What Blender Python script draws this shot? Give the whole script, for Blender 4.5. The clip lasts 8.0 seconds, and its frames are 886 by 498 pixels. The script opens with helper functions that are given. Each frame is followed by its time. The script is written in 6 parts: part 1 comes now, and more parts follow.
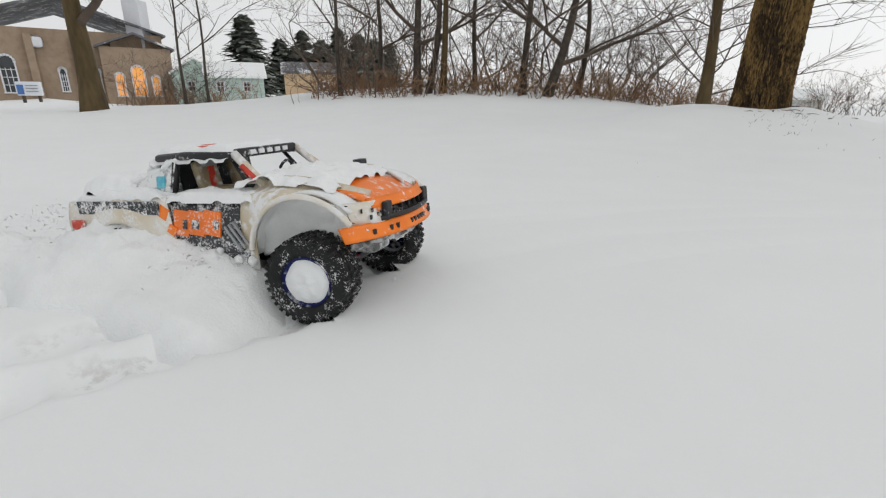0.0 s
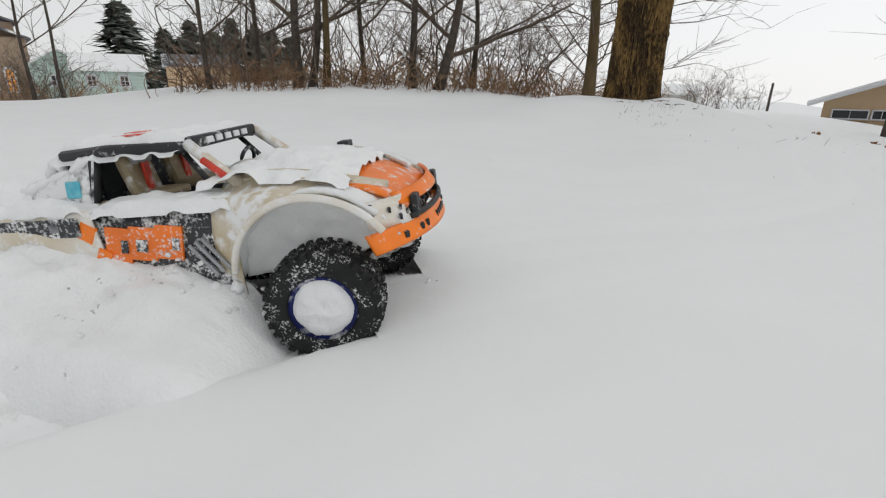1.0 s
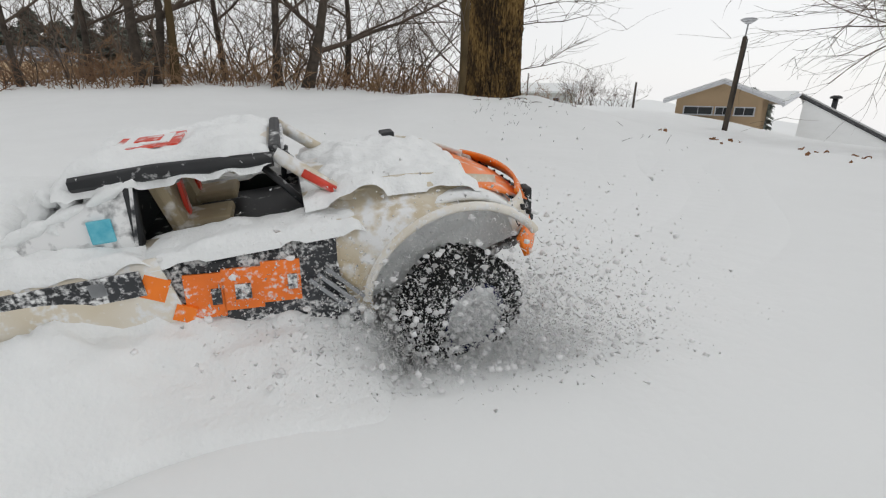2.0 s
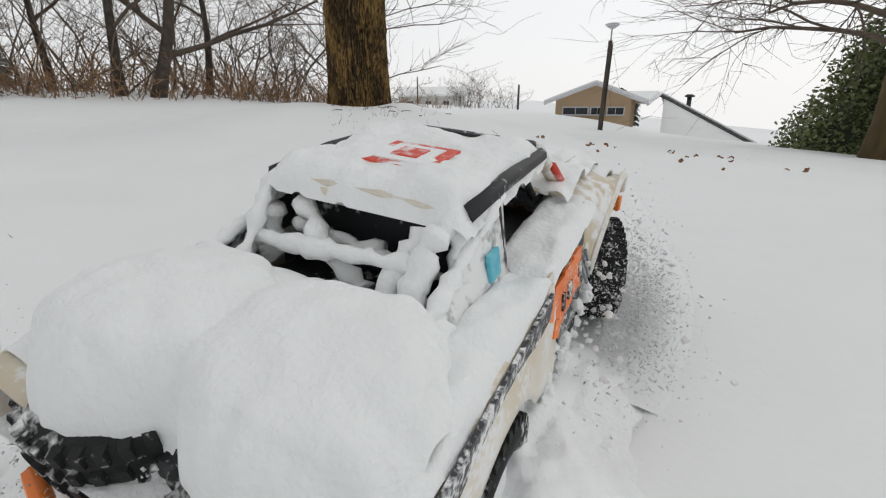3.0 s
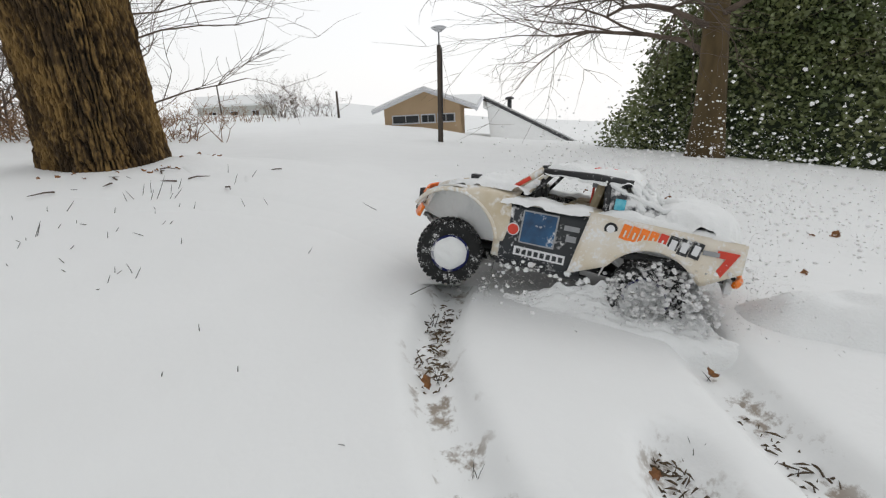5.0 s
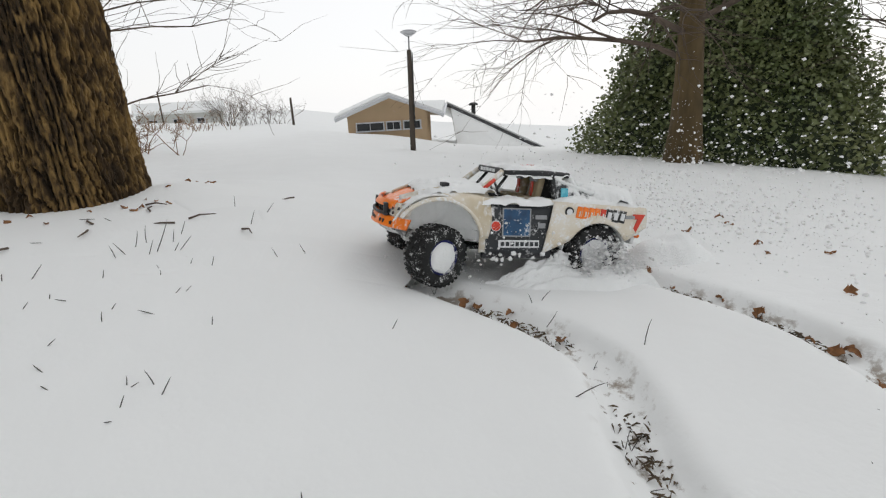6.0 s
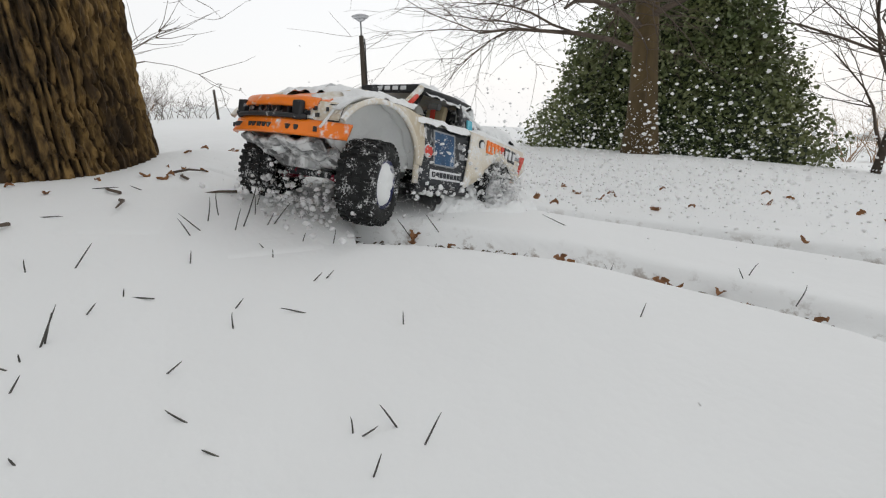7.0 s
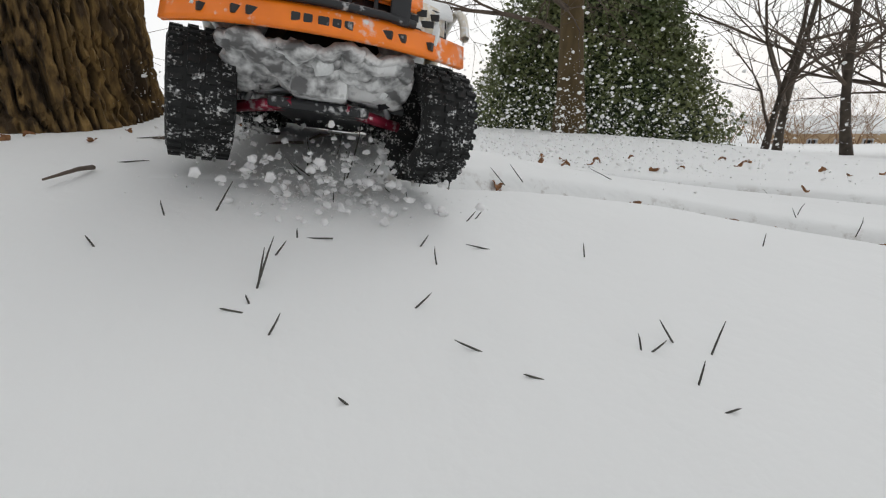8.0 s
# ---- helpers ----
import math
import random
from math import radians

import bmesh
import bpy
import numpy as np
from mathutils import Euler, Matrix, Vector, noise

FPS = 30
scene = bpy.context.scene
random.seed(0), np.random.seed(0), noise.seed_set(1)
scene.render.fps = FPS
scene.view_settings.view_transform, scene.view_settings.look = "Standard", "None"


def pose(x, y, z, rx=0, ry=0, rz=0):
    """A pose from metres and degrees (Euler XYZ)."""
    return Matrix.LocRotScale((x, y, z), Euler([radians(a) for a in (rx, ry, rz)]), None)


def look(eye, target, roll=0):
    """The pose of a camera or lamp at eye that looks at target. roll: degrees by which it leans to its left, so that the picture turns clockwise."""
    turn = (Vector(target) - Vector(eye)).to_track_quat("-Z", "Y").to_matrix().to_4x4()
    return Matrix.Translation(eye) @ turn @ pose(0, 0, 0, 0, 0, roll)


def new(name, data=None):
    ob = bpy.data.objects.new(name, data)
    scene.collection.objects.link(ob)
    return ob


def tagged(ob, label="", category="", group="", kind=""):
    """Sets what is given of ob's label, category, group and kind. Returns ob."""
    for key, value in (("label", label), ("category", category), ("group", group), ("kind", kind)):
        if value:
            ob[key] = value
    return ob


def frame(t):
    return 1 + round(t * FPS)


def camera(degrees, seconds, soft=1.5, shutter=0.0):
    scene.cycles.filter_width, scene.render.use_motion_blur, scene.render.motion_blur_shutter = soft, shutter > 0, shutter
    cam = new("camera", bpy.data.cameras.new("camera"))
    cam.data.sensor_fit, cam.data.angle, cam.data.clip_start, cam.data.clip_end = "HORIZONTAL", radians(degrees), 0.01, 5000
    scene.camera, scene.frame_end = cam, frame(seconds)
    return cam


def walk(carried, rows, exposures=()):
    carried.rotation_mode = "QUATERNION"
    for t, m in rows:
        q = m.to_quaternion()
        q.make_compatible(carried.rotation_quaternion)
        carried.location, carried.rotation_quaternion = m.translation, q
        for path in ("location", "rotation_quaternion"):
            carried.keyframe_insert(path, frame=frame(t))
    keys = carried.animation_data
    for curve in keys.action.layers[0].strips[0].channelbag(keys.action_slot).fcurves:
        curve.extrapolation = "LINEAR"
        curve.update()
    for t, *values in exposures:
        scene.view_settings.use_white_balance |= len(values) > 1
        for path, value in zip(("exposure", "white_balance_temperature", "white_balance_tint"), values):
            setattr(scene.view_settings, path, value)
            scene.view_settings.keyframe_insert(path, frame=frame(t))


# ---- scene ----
cam = camera(86.2, 8.0, soft=1.2)
PATH = [
    (0, (4.768, 3.79, 0.328), (4.771, 5.69, -0.298), 0.5),
    (0.5, (4.948, 3.973, 0.307), (5.114, 5.863, -0.325), 0.5),
    (1, (5.18, 4.196, 0.29), (5.519, 6.061, -0.348), 0.5),
    (2.5, (5.783, 4.59, 0.282), (6.685, 6.26, -0.351), 0.2),
    (3, (5.964, 4.752, 0.307), (7.032, 6.323, -0.318), -0.5),
    (3.5, (6.159, 4.943, 0.346), (7.386, 6.393, -0.28), -1.1),
    (4, (6.35, 5.271, 0.363), (7.727, 6.58, -0.263), -2.0),
    (4.5, (6.543, 5.642, 0.405), (8.053, 6.792, -0.226), -2.4),
    (5.8, (6.755, 6.142, 0.495), (8.363, 7.154, -0.13), -3.2),
    (6, (6.768, 6.302, 0.49), (8.423, 7.236, -0.133), -2.9),
    (6.5, (6.818, 6.609, 0.428), (8.539, 7.411, -0.202), -2.6),
    (7, (6.785, 6.843, 0.371), (8.562, 7.505, -0.265), -1.8),
    (7.5, (6.754, 7.018, 0.32), (8.565, 7.538, -0.349), -1.4),
    (8, (6.712, 7.141, 0.31), (8.556, 7.47, -0.39), -0.8),
]
walk(cam, [(t, look(eye, aim, roll)) for t, eye, aim, roll in PATH], exposures=[(0, -0.04), (3, -0.06), (3.8, 0.05), (4.5, 0.07), (6, 0.04), (8, 0.0)])

# ---- world, light ----
world = bpy.data.worlds.new("overcast_sky")
scene.world = world
world.use_nodes = True
wn, wl = world.node_tree.nodes, world.node_tree.links
bgn = wn["Background"]
skyn = wn.new("ShaderNodeTexSky")
skyn.sky_type, skyn.sun_disc = "NISHITA", False
skyn.sun_elevation, skyn.sun_rotation = radians(35), radians(100)
mixn = wn.new("ShaderNodeMix")
mixn.data_type = "RGBA"
mixn.inputs[0].default_value = 0.93
wl.new(skyn.outputs[0], mixn.inputs[6])
# even cloud cover, slightly brighter towards the hidden sun in the east
tcn, grn, rmp = wn.new("ShaderNodeTexCoord"), wn.new("ShaderNodeSeparateXYZ"), wn.new("ShaderNodeMapRange")
wl.new(tcn.outputs["Generated"], grn.inputs[0])
wl.new(grn.outputs["X"], rmp.inputs[0])
rmp.inputs[1].default_value, rmp.inputs[2].default_value = -0.7, 0.8
rmp.inputs[3].default_value, rmp.inputs[4].default_value = 7.6, 10.0
# sky dims overhead, out of view, added to lower the light on the snow
zr, zm = wn.new("ShaderNodeMapRange"), wn.new("ShaderNodeMath")
zr.inputs[1].default_value, zr.inputs[2].default_value, zr.inputs[3].default_value, zr.inputs[4].default_value = 0.15, 0.9, 1.0, 0.82
zm.operation = "MULTIPLY"
wl.new(grn.outputs["Z"], zr.inputs[0])
wl.new(rmp.outputs[0], zm.inputs[0])
wl.new(zr.outputs[0], zm.inputs[1])
cmb = wn.new("ShaderNodeCombineColor")
for i in range(3):
    mul = wn.new("ShaderNodeMath")
    mul.operation = "MULTIPLY"
    mul.inputs[1].default_value = (0.99, 0.99, 0.995)[i]
    wl.new(zm.outputs[0], mul.inputs[0])
    wl.new(mul.outputs[0], cmb.inputs[i])
wl.new(cmb.outputs[0], mixn.inputs[7])
wl.new(mixn.outputs[2], bgn.inputs[0])
bgn.inputs[1].default_value = 0.1
sun = new("sun", bpy.data.lights.new("sun", "SUN"))
sun.data.energy, sun.data.angle, sun.data.color = 0.3, radians(25), (1.0, 0.99, 0.97)
sun.matrix_world = look((20, 2, 14), (7, 6, 0))


# ---- materials ----
def mat(name, color, rough=0.6, metal=0.0, var=0.15, scale=20.0, bump=0.0, bscale=None, color2=None, snow=0.0, snow_scale=60.0, aniso=None, emit=None, random_tint=0.0, bdist=0.004, contrast=0.3):
    m = bpy.data.materials.new(name)
    m.use_nodes = True
    n, l = m.node_tree.nodes, m.node_tree.links
    b = n["Principled BSDF"]
    b.inputs["Roughness"].default_value, b.inputs["Metallic"].default_value = rough, metal
    tc = n.new("ShaderNodeTexCoord")
    mp = n.new("ShaderNodeMapping")
    l.new(tc.outputs["Object"], mp.inputs[0])
    if aniso:
        mp.inputs["Scale"].default_value = aniso
    n1, n2 = n.new("ShaderNodeTexNoise"), n.new("ShaderNodeTexNoise")
    n1.inputs["Scale"].default_value, n1.inputs["Detail"].default_value = scale, 5
    n2.inputs["Scale"].default_value, n2.inputs["Detail"].default_value = scale * 0.13, 3
    l.new(mp.outputs[0], n1.inputs[0])
    l.new(mp.outputs[0], n2.inputs[0])
    av = n.new("ShaderNodeMath")
    av.operation = "ADD"
    l.new(n1.outputs[0], av.inputs[0])
    l.new(n2.outputs[0], av.inputs[1])
    ramp = n.new("ShaderNodeMapRange")
    ramp.inputs[1].default_value, ramp.inputs[2].default_value = 1 - contrast, 1 + contrast
    l.new(av.outputs[0], ramp.inputs[0])
    mx = n.new("ShaderNodeMix")
    mx.data_type = "RGBA"
    c2 = color2 or tuple(min(1, c * (1 + var)) for c in color)
    c1 = color if color2 else tuple(c * (1 - var) for c in color)
    mx.inputs[6].default_value, mx.inputs[7].default_value = (*c1, 1), (*c2, 1)
    l.new(ramp.outputs[0], mx.inputs[0])
    out = mx.outputs[2]
    if random_tint:
        oi, hs = n.new("ShaderNodeObjectInfo"), n.new("ShaderNodeHueSaturation")
        mr = n.new("ShaderNodeMapRange")
        mr.inputs[3].default_value, mr.inputs[4].default_value = 1 - random_tint, 1 + random_tint
        l.new(oi.outputs["Random"], mr.inputs[0])
        l.new(mr.outputs[0], hs.inputs["Value"])
        l.new(out, hs.inputs["Color"])
        out = hs.outputs[0]
    if snow > 0:      # clinging snow: fine specks and larger smears
        s1, s2 = n.new("ShaderNodeTexNoise"), n.new("ShaderNodeTexNoise")
        s1.inputs["Scale"].default_value, s1.inputs["Detail"].default_value = snow_scale, 6
        s2.inputs["Scale"].default_value, s2.inputs["Detail"].default_value = snow_scale * 0.16, 4
        l.new(tc.outputs["Object"], s1.inputs[0])
        l.new(tc.outputs["Object"], s2.inputs[0])
        sa = n.new("ShaderNodeMath")
        sa.operation = "ADD"
        l.new(s1.outputs[0], sa.inputs[0])
        l.new(s2.outputs[0], sa.inputs[1])
        sr = n.new("ShaderNodeMapRange")
        sr.inputs[1].default_value, sr.inputs[2].default_value = 1.20 - 0.5 * snow, 1.42 - 0.5 * snow
        l.new(sa.outputs[0], sr.inputs[0])
        m2 = n.new("ShaderNodeMix")
        m2.data_type = "RGBA"
        m2.inputs[7].default_value = (0.78, 0.785, 0.78, 1)
        l.new(sr.outputs[0], m2.inputs[0])
        l.new(out, m2.inputs[6])
        out = m2.outputs[2]
    l.new(out, b.inputs["Base Color"])
    if bump:
        bp, nb = n.new("ShaderNodeBump"), n.new("ShaderNodeTexNoise")
        nb.inputs["Scale"].default_value, nb.inputs["Detail"].default_value = bscale or scale * 2, 6
        bp.inputs["Strength"].default_value, bp.inputs["Distance"].default_value = min(1, bump), bdist
        l.new(mp.outputs[0], nb.inputs[0])
        l.new(nb.outputs[0], bp.inputs["Height"])
        l.new(bp.outputs[0], b.inputs["Normal"])
    if emit:
        b.inputs["Emission Color"].default_value, b.inputs["Emission Strength"].default_value = (*emit[0], 1), emit[1]
    return m


SNOW = mat("snow", (0.825, 0.84, 0.835), 0.75, var=0.025, scale=9, bump=0.25, bscale=160)
SNOW_CAP = mat("snow_clump", (0.825, 0.84, 0.835), 0.8, var=0.03, scale=30, bump=0.5, bscale=220)
BARK2 = mat("bark_dark", (0.035, 0.028, 0.022), 0.95, color2=(0.10, 0.08, 0.062), scale=14, bump=0.6)
BARK3 = mat("bark_warm", (0.055, 0.038, 0.016), 0.95, color2=(0.135, 0.094, 0.042), scale=10, bump=0.6, aniso=(1, 1, 0.3))
TWIG = mat("twig", (0.06, 0.045, 0.035), 0.9, color2=(0.16, 0.12, 0.09), scale=3)
BRUSH = mat("brush", (0.16, 0.08, 0.045), 0.95, color2=(0.34, 0.22, 0.12), scale=1.5)
# paler than real foliage: distance haze is put into this base colour
NEEDLE = mat("hazed_needles", (0.15, 0.17, 0.145), 0.85, color2=(0.27, 0.29, 0.25), scale=3, random_tint=0.2)
LEAF = mat("evergreen_leaf", (0.085, 0.12, 0.04), 0.4, color2=(0.24, 0.26, 0.11), scale=2.2)
LEAFSHADE = mat("evergreen_inner_shade", (0.02, 0.032, 0.014), 0.9, color2=(0.045, 0.06, 0.026), scale=4, bump=0.8)
DEADLEAF = mat("dead_leaf", (0.16, 0.07, 0.03), 0.8, color2=(0.36, 0.17, 0.06), scale=60, bump=0.3)
BLADE = mat("grass_blade", (0.035, 0.035, 0.032), 0.8, color2=(0.10, 0.095, 0.08), scale=60)
CREAM = mat("cream_shell", (0.70, 0.66, 0.57), 0.4, scale=16, snow=0.55, snow_scale=75, color2=(0.48, 0.38, 0.22))
CREAM2 = mat("cream_panel", (0.62, 0.54, 0.40), 0.4, scale=14, color2=(0.80, 0.78, 0.73), snow=0.42, snow_scale=170)
ORANGE = mat("orange_paint", (0.95, 0.21, 0.010), 0.35, var=0.12, scale=40, snow=0.12, snow_scale=120)
ORANGE2 = mat("orange_hood", (0.93, 0.21, 0.015), 0.35, var=0.12, scale=40, snow=0.32, snow_scale=75)
BLACKP = mat("black_plastic", (0.014, 0.015, 0.017), 0.5, var=0.3, scale=40, snow=0.10, snow_scale=130)
DARKPANEL = mat("dark_panel", (0.022, 0.026, 0.030), 0.6, var=0.4, scale=25, snow=0.2, snow_scale=120)
DARKSNOW = mat("dark_panel_caked", (0.03, 0.033, 0.038), 0.5, var=0.4, scale=25, snow=0.50, snow_scale=260)
FINSNOW = mat("fin_caked", (0.03, 0.033, 0.038), 0.5, var=0.4, scale=25, snow=0.72, snow_scale=70)
ORANGEC = mat("orange_decal_caked", (0.92, 0.19, 0.015), 0.4, var=0.15, scale=40, snow=0.30, snow_scale=260)
BLUE = mat("blue_panel", (0.012, 0.03, 0.07), 0.6, color2=(0.02, 0.10, 0.22), scale=40, snow=0.1, snow_scale=140)
CYAN = mat("cyan_decal", (0.03, 0.36, 0.5), 0.4, color2=(0.3, 0.7, 0.75), scale=80, snow=0.15)
REDC = mat("red_decal_caked", (0.62, 0.06, 0.03), 0.5, var=0.15, scale=60, snow=0.45, snow_scale=110)
RED = mat("red_decal", (0.62, 0.045, 0.02), 0.4, var=0.15, scale=60, snow=0.1)
WHITED = mat("white_decal", (0.72, 0.73, 0.74), 0.4, var=0.08, scale=60)
GREYD = mat("grey_decal", (0.28, 0.29, 0.30), 0.5, var=0.2, scale=60)
TAN = mat("tan_seat", (0.30, 0.24, 0.15), 0.7, color2=(0.42, 0.35, 0.22), scale=30, snow=0.15)
RUBBER = mat("tyre_rubber", (0.010, 0.011, 0.011), 0.85, var=0.4, scale=60, snow=0.22, snow_scale=330, bump=0.4)
RUBBERC = mat("tyre_rubber_caked", (0.012, 0.013, 0.013), 0.85, var=0.4, scale=60, snow=0.36, snow_scale=120, bump=0.4)
BLUEMETAL = mat("blue_anodised", (0.012, 0.018, 0.10), 0.4, 0.6, scale=40, snow=0.35, snow_scale=90)
REDMETAL = mat("red_anodised", (0.30, 0.02, 0.05), 0.4, 0.6, scale=40, snow=0.25, snow_scale=140)
UNDER = mat("caked_underside", (0.16, 0.16, 0.16), 0.6, var=0.3, scale=30, snow=0.62, snow_scale=60)
GREYMETAL = mat("grey_metal", (0.30, 0.31, 0.32), 0.45, 0.7, scale=40, snow=0.15)
BRICK = mat("tan_brick", (0.26, 0.19, 0.13), 0.9, color2=(0.36, 0.275, 0.20), scale=3)
SIDING_T = mat("tan_siding", (0.55, 0.40, 0.25), 0.8, var=0.06, scale=3)
SIDING_M = mat("mint_siding", (0.48, 0.60, 0.54), 0.7, var=0.06, scale=3)
SIDING_W = mat("pale_siding", (0.56, 0.57, 0.54), 0.8, var=0.06, scale=2)
TRIM = mat("white_trim", (0.66, 0.67, 0.70), 0.6, var=0.05, scale=8)
ROOFG = mat("grey_roof", (0.13, 0.13, 0.14), 0.9, var=0.2, scale=5, snow=0.3, snow_scale=6)
GLASS = mat("dark_glass", (0.03, 0.035, 0.04), 0.08, scale=2)
WARMGLASS = mat("lit_window", (0.75, 0.36, 0.10), 0.3, scale=2, emit=((1.0, 0.42, 0.10), 0.55))
WOODPOLE = mat("weathered_pole", (0.05, 0.038, 0.03), 0.9, color2=(0.11, 0.09, 0.07), scale=12, aniso=(1, 1, 0.2), bump=0.4)
SIGNW = mat("sign_white", (0.75, 0.78, 0.82), 0.5, var=0.05, scale=5)
SIGNB = mat("sign_blue", (0.06, 0.16, 0.42), 0.5, var=0.1, scale=5)


def flake_material():
    """Loose snow crystals: half the light passes through them."""
    m = bpy.data.materials.new("thrown_snow")
    m.use_nodes = True
    n, l = m.node_tree.nodes, m.node_tree.links
    n.remove(n["Principled BSDF"])
    df, tr, mx, tx, rp = (n.new("ShaderNode" + k) for k in ("BsdfDiffuse", "BsdfTranslucent", "MixShader", "TexNoise", "MapRange"))
    tx.inputs["Scale"].default_value = 90
    rp.inputs[3].default_value, rp.inputs[4].default_value = 0.90, 0.97
    l.new(tx.outputs[0], rp.inputs[0])
    for sh in (df, tr):
        l.new(rp.outputs[0], sh.inputs[0])
    l.new(df.outputs[0], mx.inputs[1])
    l.new(tr.outputs[0], mx.inputs[2])
    l.new(mx.outputs[0], n["Material Output"].inputs[0])
    return m


FLAKE = flake_material()


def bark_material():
    """Ochre-brown ridges with grain; furrows dark by nature and by painted shade."""
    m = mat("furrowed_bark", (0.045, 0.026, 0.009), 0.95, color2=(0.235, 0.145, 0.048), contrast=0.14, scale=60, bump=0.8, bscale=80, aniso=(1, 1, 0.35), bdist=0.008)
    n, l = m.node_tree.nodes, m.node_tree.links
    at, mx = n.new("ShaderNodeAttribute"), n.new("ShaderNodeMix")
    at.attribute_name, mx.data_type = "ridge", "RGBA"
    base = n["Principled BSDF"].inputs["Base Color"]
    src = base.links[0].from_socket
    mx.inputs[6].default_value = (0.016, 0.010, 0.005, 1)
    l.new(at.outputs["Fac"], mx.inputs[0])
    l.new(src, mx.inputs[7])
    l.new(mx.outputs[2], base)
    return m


def ground_material():
    """Snow, with trodden earth and dead grass showing in the bottoms of the wheel ruts."""
    m = mat("snow_ground", (0.825, 0.84, 0.835), 0.75, var=0.02, scale=3)
    n, l = m.node_tree.nodes, m.node_tree.links
    b = n["Principled BSDF"]
    base = b.inputs["Base Color"].links[0].from_socket
    at, tc = n.new("ShaderNodeAttribute"), n.new("ShaderNodeTexCoord")
    at.attribute_name = "rut"
    s1, s2 = n.new("ShaderNodeTexNoise"), n.new("ShaderNodeTexNoise")
    s1.inputs["Scale"].default_value, s1.inputs["Detail"].default_value, s1.inputs["Roughness"].default_value = 38, 8, 0.7
    s2.inputs["Scale"].default_value, s2.inputs["Detail"].default_value = 17, 4
    l.new(tc.outputs["Object"], s1.inputs[0])
    l.new(tc.outputs["Object"], s2.inputs[0])
    add, mr, mul = n.new("ShaderNodeMath"), n.new("ShaderNodeMapRange"), n.new("ShaderNodeMath")
    add.operation, mul.operation = "ADD", "MULTIPLY"
    l.new(s1.outputs[0], add.inputs[0])
    l.new(s2.outputs[0], add.inputs[1])
    l.new(add.outputs[0], mr.inputs[0])
    mr.inputs[1].default_value, mr.inputs[2].default_value = 1.06, 1.20
    l.new(mr.outputs[0], mul.inputs[0])
    l.new(at.outputs["Fac"], mul.inputs[1])
    cr = n.new("ShaderNodeMix")
    cr.data_type = "RGBA"
    cr.inputs[6].default_value, cr.inputs[7].default_value = (0.09, 0.075, 0.06, 1), (0.26, 0.19, 0.12, 1)
    l.new(s2.outputs[0], cr.inputs[0])
    mx = n.new("ShaderNodeMix")
    mx.data_type = "RGBA"
    l.new(mul.outputs[0], mx.inputs[0])
    l.new(base, mx.inputs[6])
    l.new(cr.outputs[2], mx.inputs[7])
    l.new(mx.outputs[2], b.inputs["Base Color"])
    b1, b2 = n.new("ShaderNodeTexNoise"), n.new("ShaderNodeTexNoise")
    b1.inputs["Scale"].default_value, b1.inputs["Detail"].default_value = 90, 4
    b2.inputs["Scale"].default_value, b2.inputs["Detail"].default_value = 5, 3
    l.new(tc.outputs["Object"], b1.inputs[0])
    l.new(tc.outputs["Object"], b2.inputs[0])
    bp, bp2 = n.new("ShaderNodeBump"), n.new("ShaderNodeBump")
    bp.inputs["Strength"].default_value, bp.inputs["Distance"].default_value = 0.35, 0.002
    bp2.inputs["Strength"].default_value, bp2.inputs["Distance"].default_value = 0.4, 0.02
    l.new(b1.outputs[0], bp.inputs["Height"])
    l.new(b2.outputs[0], bp2.inputs["Height"])
    l.new(bp.outputs[0], bp2.inputs["Normal"])
    l.new(bp2.outputs[0], b.inputs["Normal"])
    return m


# ---- mesh helpers ----
def mesh_from(name, verts, faces, material, smooth=True):
    me = bpy.data.meshes.new(name)
    me.from_pydata([tuple(v) for v in verts], [], faces)
    me.materials.append(material)
    if smooth:
        me.polygons.foreach_set("use_smooth", [True] * len(me.polygons))
    me.update()
    return me


def part(name, src, material=None, parent=None, label=""):
    """Links a bmesh or a mesh as one mesh object under a thing or a part."""
    if isinstance(src, bmesh.types.BMesh):
        me = bpy.data.meshes.new(name)
        bmesh.ops.recalc_face_normals(src, faces=src.faces)
        src.to_mesh(me)
        src.free()
        me.materials.append(material)
    else:
        me = src
    ob = new(name, me)
    if parent:
        ob.parent = parent
    if label:
        ob["label"] = label
    return ob


def thing(name, label, category, group="", kind="", at=(0, 0, 0)):
    ob = new(name)
    ob.location = at
    ob.empty_display_size = 0.1
    return tagged(ob, label, category, group, kind)


def box_bm(c, s, bevel=0.0, rot=None, bm=None):
    own = bmesh.new()
    bmesh.ops.create_cube(own, size=1)
    bmesh.ops.scale(own, vec=s, verts=own.verts)
    if bevel:
        bmesh.ops.bevel(own, geom=own.edges[:], offset=bevel, segments=2, affect="EDGES", profile=0.6)
    m = Matrix.Translation(c) @ (rot or Matrix.Identity(4))
    bmesh.ops.transform(own, matrix=m, verts=own.verts)
    if bm is None:
        return own
    me = bpy.data.meshes.new("tmp")
    own.to_mesh(me)
    own.free()
    bm.from_mesh(me)
    bpy.data.meshes.remove(me)
    return bm


